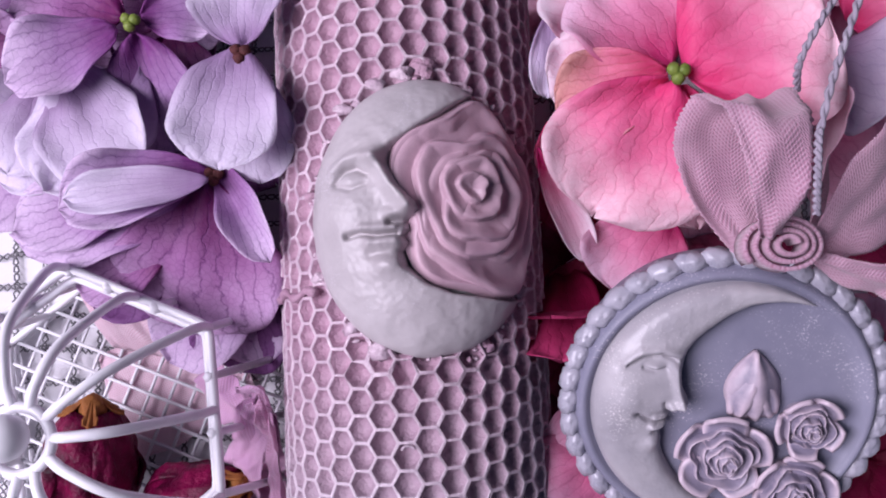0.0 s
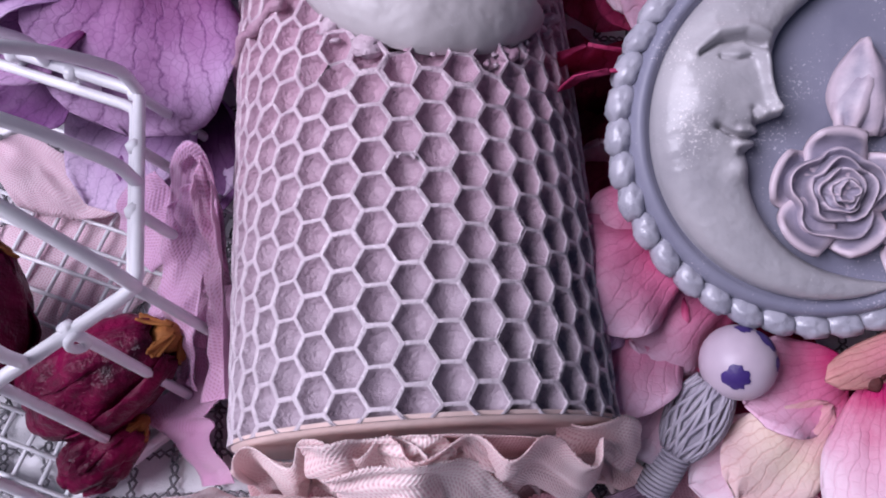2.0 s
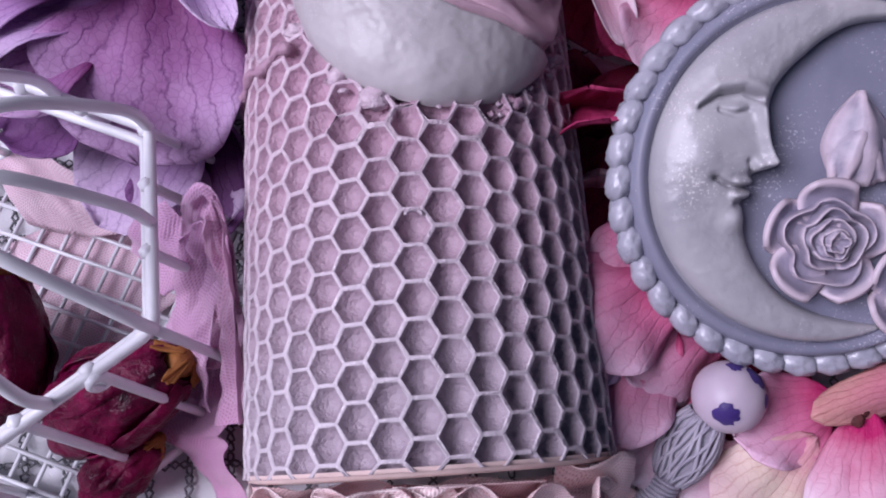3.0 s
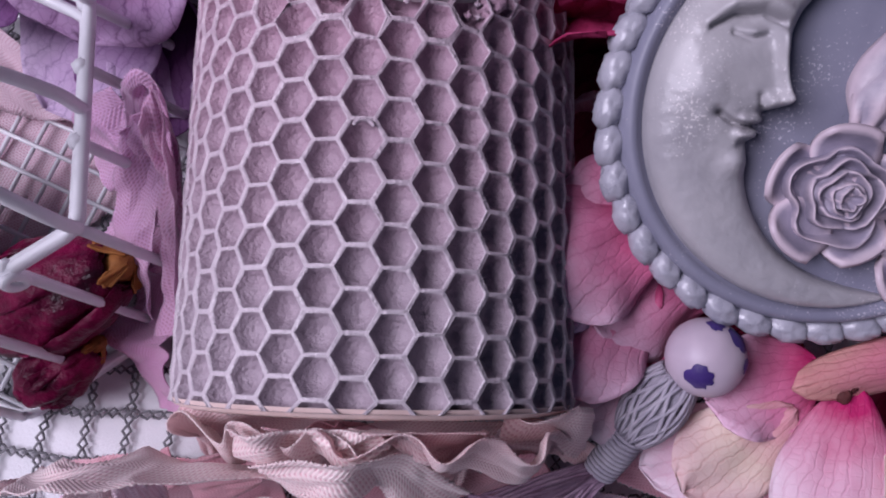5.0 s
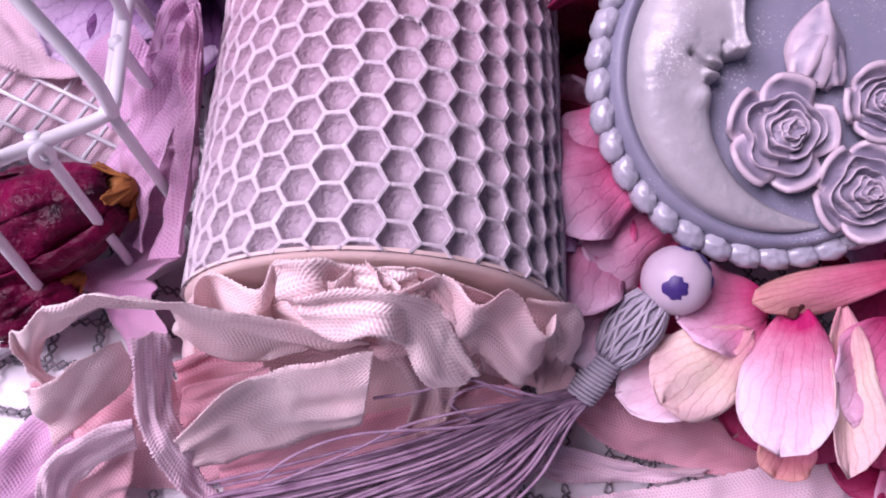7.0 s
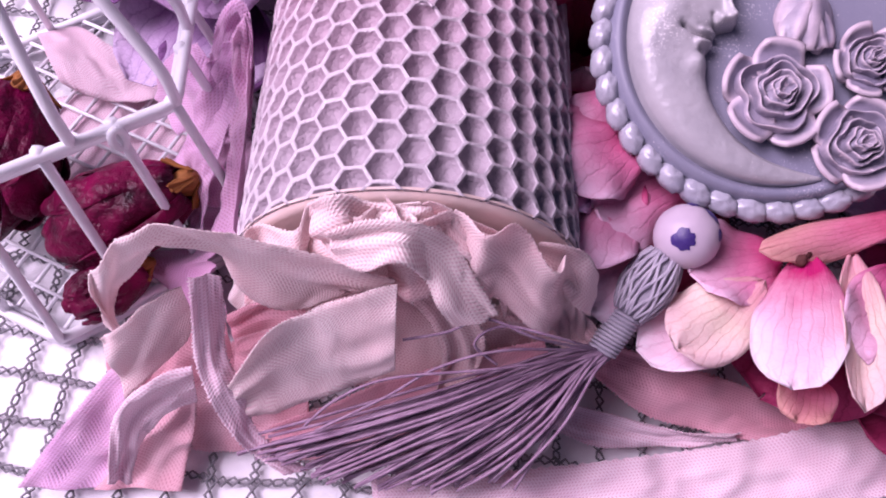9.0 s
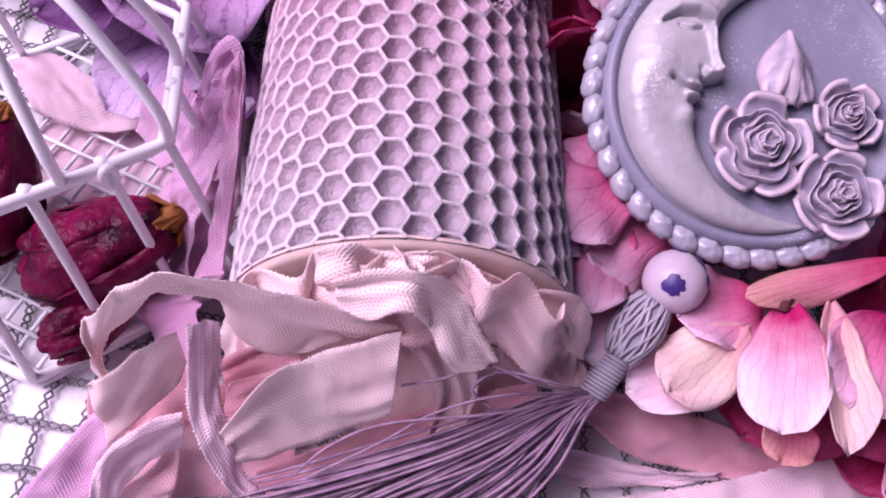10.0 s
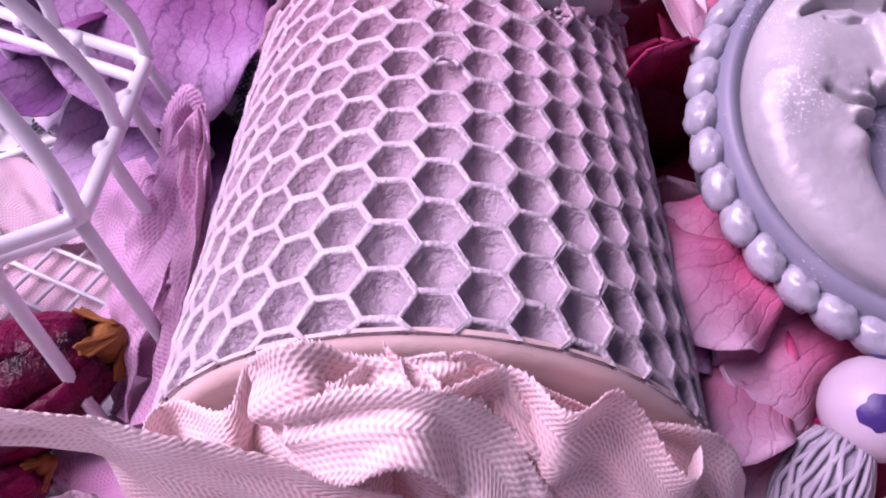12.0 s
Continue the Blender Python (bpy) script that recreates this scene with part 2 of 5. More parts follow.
M_SOAPMOON = plain_material("pale grey soap", (0.31, 0.30, 0.33), (0.47, 0.45, 0.47), 60, 0.36, 0.35, 600, 0.0003, 0.5, fleck=(0.62, 0.59, 0.6))
M_SOAPROSE = plain_material("lilac-tinted soap", (0.20, 0.18, 0.25), (0.32, 0.28, 0.35), 160, 0.42, 0.35, 700, 0.0003, 0.45, worn_highlight=(0.56, 0.46, 0.52))
M_BRAID = plain_material("pearly grey soap", (0.28, 0.28, 0.34), (0.43, 0.42, 0.48), 140, 0.28, 0.4, 700, 0.0004, 0.6)
M_BEAD = plain_material("lilac bead", (0.42, 0.34, 0.43), (0.52, 0.43, 0.50), 80, 0.45, 0.1, 500, 0.0002, 0.5)
M_PAINT = plain_material("violet paint", (0.03, 0.015, 0.10), (0.06, 0.03, 0.18), 200, 0.4)
M_YARN = plain_material("grey lilac thread", (0.20, 0.11, 0.18), (0.38, 0.26, 0.35), 300, 0.6, 0.6, 3000, 0.0003, 0.35)
M_YARNPALE = plain_material("pale grey thread", (0.32, 0.29, 0.36), (0.44, 0.41, 0.47), 300, 0.65, 0.6, 3000, 0.0003, 0.35)
M_CORD = plain_material("grey cord", (0.26, 0.23, 0.29), (0.38, 0.34, 0.40), 400, 0.7, 0.6, 3000, 0.0003, 0.3)
M_DRIED = plain_material("dried crimson petal", (0.020, 0.0002, 0.007), (0.23, 0.003, 0.058), 120, 0.40, 1.0, 260, 0.0014, 0.2)
M_SEPAL = plain_material("dried brown sepal", (0.20, 0.06, 0.015), (0.46, 0.19, 0.05), 160, 0.7, 0.7, 500, 0.0006, 0.25)
M_GREEN = plain_material("green bud", (0.10, 0.16, 0.02), (0.22, 0.28, 0.05), 300, 0.5)
M_HEART = plain_material("dark flower heart", (0.05, 0.01, 0.01), (0.12, 0.03, 0.03), 500, 0.8, 0.8, 900)

P_LILAC = petal_material("lilac petal", (0.26, 0.06, 0.26), (0.48, 0.27, 0.53), (0.78, 0.62, 0.82), (0.15, 0.03, 0.24), 0.38)
P_PURPLE = petal_material("purple petal", (0.18, 0.012, 0.12), (0.40, 0.16, 0.38), (0.64, 0.42, 0.66), (0.12, 0.012, 0.14), 0.55)
P_PALE = petal_material("pale lilac petal", (0.38, 0.24, 0.43), (0.60, 0.48, 0.66), (0.80, 0.73, 0.86), (0.36, 0.22, 0.5), 0.16)
# dark violet, also stands in for the shade between lower petals
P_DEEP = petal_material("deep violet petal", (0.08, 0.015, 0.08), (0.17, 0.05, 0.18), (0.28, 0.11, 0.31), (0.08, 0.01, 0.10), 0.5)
P_PINK = petal_material("pink petal", (0.82, 0.07, 0.24), (0.86, 0.22, 0.40), (0.93, 0.66, 0.74), (0.60, 0.03, 0.16), 0.18)
P_BLUSH = petal_material("blush petal", (0.58, 0.02, 0.16), (0.85, 0.48, 0.62), (0.90, 0.76, 0.84), (0.66, 0.08, 0.28), 0.13)
P_ROSY = petal_material("rosy lilac petal", (0.56, 0.03, 0.16), (0.78, 0.26, 0.44), (0.88, 0.60, 0.75), (0.48, 0.05, 0.18), 0.22)
P_CREAM = petal_material("cream petal", (0.78, 0.38, 0.44), (0.83, 0.68, 0.58), (0.84, 0.62, 0.62), (0.62, 0.26, 0.22), 0.3)
P_RUST = petal_material("browned pink petal", (0.66, 0.06, 0.18), (0.78, 0.24, 0.36), (0.76, 0.40, 0.36), (0.50, 0.10, 0.12), 0.35)
# dark crimson, lowered further to carry the shade of the gaps
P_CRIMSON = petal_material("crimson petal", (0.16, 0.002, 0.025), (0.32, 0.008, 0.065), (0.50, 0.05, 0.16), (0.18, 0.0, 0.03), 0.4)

R_PEACH = ribbon_material("peach silk ribbon", (0.98, 0.77, 0.77), (0.99, 0.90, 0.88))
R_PINK = ribbon_material("pink silk ribbon", (0.97, 0.50, 0.59), (0.98, 0.70, 0.75))
R_ROSE = ribbon_material("rose silk ribbon", (0.88, 0.40, 0.50), (0.93, 0.58, 0.65))
R_LILAC = ribbon_material("lilac silk ribbon", (0.86, 0.52, 0.80), (0.93, 0.66, 0.84))
R_PALE = ribbon_material("pale pink silk ribbon", (0.96, 0.72, 0.82), (0.98, 0.83, 0.89))
R_ORCHID = ribbon_material("orchid silk ribbon", (0.82, 0.44, 0.70), (0.92, 0.66, 0.82))
R_GAUZE = ribbon_material("gauzy rose silk ribbon", (0.97, 0.66, 0.68), (0.98, 0.82, 0.81))
R_MAUVE = ribbon_material("dusky mauve silk ribbon", (0.58, 0.34, 0.46), (0.74, 0.50, 0.60))

# ---- table ----
def build_table():
    n = 90
    xs = np.linspace(-0.45, 0.45, n)
    g = np.zeros((n, n, 3))
    uv = np.zeros((n, n, 2))
    for i, y in enumerate(xs):
        for j, x in enumerate(xs):
            z = 0.0004 * noise.noise(V(x * 14, y * 14, 0.3))
            g[i, j] = (x, y, z - 0.0012)
            uv[i, j] = (x, y)
    ob = sheet("tablecloth", g, uv, 0.0008, M_CLOTH, None)
    tagged(ob, "white cotton tablecloth lying flat under the arrangement", "tablecloth", kind="structure")
    bm = bmesh.new()
    bmesh.ops.create_cube(bm, size=1.0)
    for v in bm.verts:
        v.co = V(v.co.x * 0.92, v.co.y * 0.92, v.co.z * 0.03 - 0.0185)
    bmesh.ops.bevel(bm, geom=bm.edges[:], offset=0.004, segments=2, affect="EDGES")
    me = bpy.data.meshes.new("tabletop")
    bm.to_mesh(me)
    bm.free()
    me.materials.append(M_SEPAL)
    wall = plain_material("warm white wall paint", (0.55, 0.50, 0.50), (0.62, 0.57, 0.57), 3, 0.8)
    # unseen wall added round the window light, with the opening left free
    for name, lo, hi in (("wall_west", (-0.62, -0.42, -0.75), (-0.52, 0.54, 0.22)), ("wall_west_near", (-0.62, -0.42, 0.22), (-0.52, -0.24, 0.98)), ("wall_west_far", (-0.62, 0.36, 0.22), (-0.52, 0.54, 0.98))):
        b2 = bmesh.new()
        bmesh.ops.create_cube(b2, size=1.0)
        for v in b2.verts:
            v.co = V(*[(lo[k] + hi[k]) / 2 + v.co[k] * (hi[k] - lo[k]) for k in range(3)])
        m2 = bpy.data.meshes.new(name)
        b2.to_mesh(m2)
        b2.free()
        m2.materials.append(wall)
        m2.name = name
        tagged(new(name, m2), "unseen plain warm white wall added round the window light", "wall", kind="structure")
    tagged(new("tabletop", me), "brown wooden tabletop under the white cloth", "table", kind="structure")


def build_lace():
    """A net of crocheted chains: two crossing sets of twisted loops."""
    verts, faces = [], []
    step, pitch = 0.0011, 0.0085

    def place(a, b, along_x):
        x, y = (a, b) if along_x else (b, a)
        wx = 0.0022 * noise.noise(V(x * 38, y * 38, 1.7)) + 0.0010 * noise.noise(V(x * 130, y * 130, 4.1))
        wy = 0.0022 * noise.noise(V(x * 38, y * 38, 7.9)) + 0.0010 * noise.noise(V(x * 130, y * 130, 9.4))
        return x + wx, y + wy

    for along_x in (True, False):
        lo, hi = (-0.150, 0.130) if along_x else (-0.110, 0.150)
        b0, b1 = (-0.110, 0.150) if along_x else (-0.150, 0.130)
        for b in np.arange(b0, b1, pitch):
            for side in (-1, 1):
                path = []
                for a in np.arange(lo, hi, step):
                    ph = a / 0.0042 * 2 * math.pi
                    off = side * 0.00085 * math.sin(ph)
                    x, y = place(a, b + off, along_x)
                    path.append((x, y, 0.0006 + 0.0003 * side * math.cos(ph)))
                v, f = tube_data(path, 0.00027, 4)
                k = len(verts)
                verts += v
                faces += [tuple(k + q for q in t) for t in f]
    ob = link_mesh("lace_overlay", verts, faces, M_LACE)
    tagged(ob, "grey crocheted lace net lying over the white cloth", "lace", kind="stuff")


# ---- relief carving ----
def crease(x, y, points, width):
    """1 on a line through the points, falling off to both sides of it."""
    best = 9.0
    for (ax, ay), (bx, by) in zip(points, points[1:]):
        dx, dy = bx - ax, by - ay
        w = min(1.0, max(0.0, ((x - ax) * dx + (y - ay) * dy) / (dx * dx + dy * dy)))
        best = min(best, math.hypot(x - ax - w * dx, y - ay - w * dy))
    return math.exp(-(best / width) ** 2)


def nested(seed, count=5):
    """Shells of a rose, each a little off the centre of the one outside it."""
    out, cx, cy, r = [], 0.0, 0.0, 1.0
    for k in range(count):
        out.append((cx, cy, r, 0.34 + 0.66 * k / count))
        a = seed + k * 2.3
        r *= 0.70
        cx, cy = cx * 0.85 + 0.13 * r * math.cos(a), cy * 0.85 + 0.13 * r * math.sin(a)
    return out


def rose_height(px, py, rad, shells, rise, cut, seed):
    """Overlapping shells, each with a rolled outer lip and a hollow within."""
    x, y = px / rad, py / rad
    wx = x + 0.05 * noise.noise(V(x * 2.1, y * 2.1, seed)) + 0.015 * noise.noise(V(x * 7, y * 7, seed))
    wy = y + 0.05 * noise.noise(V(x * 2.1, y * 2.1, seed + 9)) + 0.015 * noise.noise(V(x * 7, y * 7, seed + 5))
    best = 0.0
    for k, (cx, cy, r, base) in enumerate(shells):
        th = math.atan2(wy - cy, wx - cx)
        ro = r * (1 + 0.045 * math.sin(3 * th + seed + k * 1.9) + 0.03 * math.sin(5 * th - k))
        d = (ro - math.hypot(wx - cx, wy - cy)) / (0.09 + 0.13 * r)
        if d <= 0:
            continue
        lip = math.sin(math.pi / 2 * min(1.0, d / 0.42)) ** 0.7 if d < 0.42 else math.exp(-((d - 0.42) / 0.62) ** 2)
        lip *= 0.55 + 0.45 * abs(math.sin(1.5 * th + 1.7 * k + seed)) ** 0.5
        foot = min(1.0, d / 0.30)
        best = max(best, rise * base * foot + cut * (0.5 + 0.5 * r) * lip)
    rho = math.hypot(x, y)
    return (best + 0.00012 * noise.noise(V(x * 6, y * 6, seed))) * min(1.0, max(0.0, (1.02 - rho) * 11))


def rose_relief(name, frame_at, rad, shells, rise, cut, seed, material, parent, label="", n=80, squash=1.0):
    """A carved rose seen from its front; frame_at(u, v, h) gives a place."""
    verts, faces, ring = [], [], n * 2
    for i in range(n + 1):
        rho = min(0.999, i / n)
        for k in range(ring):
            th = 2 * math.pi * k / ring
            lobe = 1 + 0.07 * math.sin(5 * th + seed) + 0.04 * math.sin(3 * th - seed)
            px, py = rad * rho * math.cos(th), rad * rho * math.sin(th)
            h = rose_height(px, py, rad, shells, rise, cut, seed)
            verts.append(frame_at(px * lobe, py * lobe * squash, h))
    for i in range(n):
        for k in range(ring):
            a, b = i * ring + k, i * ring + (k + 1) % ring
            faces.append((a, a + ring, b + ring, b))
    return link_mesh(name, verts, faces, material, parent, label)


def bump_at(s, t, cs, ct, ss, st):
    return math.exp(-((s - cs) / ss) ** 2 - ((t - ct) / st) ** 2)


# ---- candle ----
CR, CL, CH = 0.0305, 0.142, 0.0310
C_BASE = V(-0.0050, -0.0345, CH)
C_AXIS = V(-0.039, 1.0, 0.0).normalized()
C_SIDE = V(1.0, 0.039, 0.0).normalized()


def on_candle(phi, a, rho):
    return C_BASE + C_AXIS * a + C_SIDE * (rho * math.sin(phi)) + V(0, 0, 1) * (rho * math.cos(phi))


def build_candle():
    top = thing("pillar_candle", "mauve honeycomb pillar candle lying down, with moon and rose relief", "candle", at=C_BASE)
    cols = 42
    col = 2 * math.pi * CR / cols
    s = col / 1.5
    p = math.sqrt(3) * s
    verts, faces, fm = [], [], []
    rows = int(CL / p) + 1
    rings = ((1.0, 0.0), (0.93, 0.00014), (0.87, -0.00022), (0.80, -0.0011), (0.42, -0.0020))
    for i in range(cols):
        for j in range(-1, rows):
            a0 = (j + 0.5 * (i % 2)) * p + 0.0015
            if a0 > CL + p * 0.4 or a0 < -p * 0.45:
                continue
            k = len(verts)
            jx, jy = 0.00010 * noise.noise(V(i * 1.7, j * 2.3, 1)), 0.00012 * noise.noise(V(i * 1.3, j * 1.9, 5))
            deep = 1 + 0.35 * noise.noise(V(i * 0.9, j * 1.1, 8))
            turn = (i * col / CR - 0.2 + math.pi) % (2 * math.pi) - math.pi
            torn = math.exp(-((a0 - 0.0500) / 0.0040) ** 2 - (turn / 0.75) ** 4)
            for n, (sc, dr) in enumerate(rings):
                for q in range(6):
                    an = q * math.pi / 3
                    du, da = s * sc * math.cos(an), s * sc * math.sin(an)
                    w0 = V(i * 3 + du * 700, (a0 + da) * 700, 4.0)
                    if n:
                        thin = 1 + (0.05 + 0.16 * torn) * noise.noise(w0 * 1.3)
                        du, da = du * thin + jx, da * thin + jy
                    w = V(i * 4 + du * 900, (a0 + da) * 900, n * 0.3)
                    wear = (0.00036 + 0.0014 * torn) * noise.noise(w * 0.9) * (1 if n < 4 else 1.4)
                    a = min(max(a0 + da, 0.0), CL)
                    verts.append(on_candle((i * col + du) / CR, a, CR + dr * deep + (wear if n else 0)))
            verts.append(on_candle((i * col + 0.0003 * noise.noise(V(i, j, 3))) / CR, min(max(a0, 0), CL), CR - (0.0028 + 0.0006 * noise.noise(V(i * 3.1, j * 2.7, 2))) * deep))
            for n in range(len(rings) - 1):
                for q in range(6):
                    a, b = k + n * 6 + q, k + n * 6 + (q + 1) % 6
                    faces.append((a, b, b + 6, a + 6))
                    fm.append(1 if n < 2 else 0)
            e = k + (len(rings) - 1) * 6
            for q in range(6):
                faces.append((e + q, e + (q + 1) % 6, k + len(rings) * 6))
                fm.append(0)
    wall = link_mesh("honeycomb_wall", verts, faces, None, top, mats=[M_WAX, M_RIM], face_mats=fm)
    bm = bmesh.new()
    bm.from_mesh(wall.data)
    bmesh.ops.remove_doubles(bm, verts=bm.verts[:], dist=0.00004)
    bm.to_mesh(wall.data)
    bm.free()
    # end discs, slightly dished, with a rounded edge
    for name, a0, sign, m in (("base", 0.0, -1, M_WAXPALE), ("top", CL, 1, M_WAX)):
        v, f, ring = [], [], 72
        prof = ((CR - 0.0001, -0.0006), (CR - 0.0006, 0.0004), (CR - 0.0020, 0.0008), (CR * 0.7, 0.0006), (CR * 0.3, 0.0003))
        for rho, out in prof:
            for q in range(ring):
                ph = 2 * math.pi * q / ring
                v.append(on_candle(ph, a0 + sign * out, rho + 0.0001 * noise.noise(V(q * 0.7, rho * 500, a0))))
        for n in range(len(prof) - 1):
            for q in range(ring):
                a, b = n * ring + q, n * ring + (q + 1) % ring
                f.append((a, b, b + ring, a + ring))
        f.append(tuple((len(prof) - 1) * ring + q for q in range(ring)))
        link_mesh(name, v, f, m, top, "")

    # the moon: a domed oval on the wax, with brow, nose and mouth
    ph0, a0, hw, hh = 0.21, 0.0796, 0.0252, 0.0279

    def at(sx, ty, h):
        return on_candle(ph0 + sx * hw / CR, a0 + ty * hh, CR + h)

    edge = [(0.93, 0.52), (0.80, 0.25), (0.62, -0.05), (0.48, -0.26), (0.36, -0.31), (0.20, -0.23), (0.08, -0.12), (0.02, -0.09), (-0.05, -0.17), (-0.11, -0.17),
            (-0.15, -0.21), (-0.20, -0.18), (-0.26, -0.22), (-0.36, -0.20), (-0.48, -0.05), (-0.56, 0.12), (-0.62, 0.50)]
    et, es = [e[0] for e in edge][::-1], [e[1] for e in edge][::-1]

    def moon_h(sx, ty):
        rho = math.hypot(sx, ty)
        h = 0.0072 * max(0.0, 1 - rho ** 3.2) ** 0.55 - 0.0008
        b = float(np.interp(ty, et, es))
        k = 1 / (1 + math.exp(-(b - sx) * 60))
        inset = 1.0
        if not -0.62 < ty < 0.93:
            k, inset = 1.0, 0.0
        f = 0.0
        if sx < 0.1 and abs(ty) < 0.6:
            f += 0.0009 * bump_at(sx, ty, -0.62, 0.02, 0.20, 0.20) - 0.0013 * bump_at(sx, ty, -0.53, 0.29, 0.16, 0.09)
            f += 0.0011 * bump_at(sx, ty, -0.54, 0.265, 0.085, 0.050)
            f -= 0.0008 * crease(sx, ty, [(-0.67, 0.24), (-0.60, 0.32), (-0.52, 0.34), (-0.43, 0.29)], 0.018)
            f -= 0.0005 * crease(sx, ty, [(-0.65, 0.22), (-0.54, 0.185), (-0.44, 0.22)], 0.018)
            f += 0.0009 * crease(sx, ty, [(-0.68, 0.33), (-0.58, 0.40), (-0.47, 0.42), (-0.38, 0.38)], 0.040)
            f += 0.0022 * crease(sx, ty, [(-0.36, 0.40), (-0.26, 0.20), (-0.17, 0.05)], 0.060)
            f += 0.0012 * bump_at(sx, ty, -0.17, 0.03, 0.050, 0.045) + 0.0008 * bump_at(sx, ty, -0.27, 0.0, 0.050, 0.040)
            f -= 0.0014 * crease(sx, ty, [(-0.28, -0.055), (-0.12, -0.045)], 0.026)
            f -= 0.0013 * crease(sx, ty, [(-0.57, -0.145), (-0.48, -0.125), (-0.38, -0.145), (-0.24, -0.135)], 0.017)
            f += 0.0007 * crease(sx, ty, [(-0.46, -0.09), (-0.26, -0.09)], 0.028) + 0.0006 * crease(sx, ty, [(-0.42, -0.195), (-0.26, -0.19)], 0.040)
            f -= 0.0003 * crease(sx, ty, [(-0.42, -0.275), (-0.24, -0.265)], 0.040)
            f += 0.0010 * bump_at(sx, ty, -0.29, -0.35, 0.11, 0.070)
        f -= 0.0016 * inset * math.exp(-((sx - b - 0.04) / 0.035) ** 2)
        return h + 1.35 * f - 0.0032 * (1 - k) + 0.00018 * noise.noise(V(sx * 9, ty * 9, 2)) + 0.00010 * noise.noise(V(sx * 30, ty * 30, 6))

    verts, faces, n, ring = [], [], 120, 300
    for i in range(n + 1):
        for q in range(ring):
            th, rho = 2 * math.pi * q / ring, i / n
            sx, ty = rho * math.cos(th), rho * math.sin(th)
            rag = 1 + 0.012 * noise.noise(V(math.cos(th) * 4, math.sin(th) * 4, 3))
            verts.append(at(sx * rag, ty * rag, moon_h(sx, ty)))
    for i in range(n):
        for q in range(ring):
            a, b = i * ring + q, i * ring + (q + 1) % ring
            faces.append((a, a + ring, b + ring, b))
    link_mesh("moon_relief", verts, faces, M_CLAY, top, "grey clay crescent moon relief")

    def rose_at(u, v, h):
        sx, ty = 0.37 + u / hw, 0.12 + v / hh
        rho = min(1.0, math.hypot(sx, ty))
        lift = 0.0072 * max(0.0, 1 - rho ** 3.2) ** 0.55 * 0.80
        return on_candle(ph0 + sx * hw / CR, a0 + ty * hh, CR + lift + h - 0.0026)

    shells = [(0.02, -0.02, 1.0, 0.04), (-0.08, 0.14, 0.84, 0.18), (0.10, -0.16, 0.80, 0.30), (-0.12, 0.02, 0.62, 0.48), (-0.06, -0.02, 0.47, 0.62), (-0.17, 0.06, 0.33, 0.78), (-0.18, 0.07, 0.17, 0.94)]
    rose_relief("rose_relief", rose_at, 0.0166, shells, 0.0044, 0.0021, 0.8, M_CLAYROSE, top, "mauve clay rose relief", n=120, squash=1.24)
    # crumbs and smears of soft wax pressed out round the relief
    for q in range(60):
        th = 2 * math.pi * random.random()
        rho = 1.0 + 0.09 * random.random() ** 2
        c = at(math.cos(th) * rho, math.sin(th) * rho, -0.0004)
        k = 0.00035 + 0.0010 * random.random() ** 2
        ball("wax_smear", c, (k * random.uniform(0.8, 2.2), k * random.uniform(0.8, 1.8), k * 0.8), M_RIM if q % 3 else M_WAX, top, rough=0.9, seg=10)
    # a seam of pressed wax
    pts = [on_candle(-0.62 - 0.9 * k / 9, 0.0655 + 0.0008 * math.sin(k * 1.9), CR + 0.0002) for k in range(10)]
    tube("wax_seam", spline(pts, 30), [0.0009 + 0.0003 * math.sin(k) for k in range(30)], M_WAX, top, sides=6)
    # one curl of wax
    c = V(-0.0060, -0.0002, CH + CR)
    pts = [c + V(0.0012 * math.cos(a), 0.0010 * math.sin(a), 0.0002 + 0.0003 * a) for a in np.linspace(0.3, 3.0, 8)]
    tube("wax_curl", spline(pts, 14), 0.00028, M_RIM, top, sides=6)


# ---- soap medallion ----
S_N = V(-0.0502, -0.3813, 0.9231).normalized()
S_U = V(0, 1, 0).cross(S_N).normalized()
S_V = S_N.cross(S_U).normalized()
S_C = V(0.0563, 0.0076, 0.0537)


def on_soap(u, v, h):
    return S_C + S_U * u + S_V * v + S_N * h


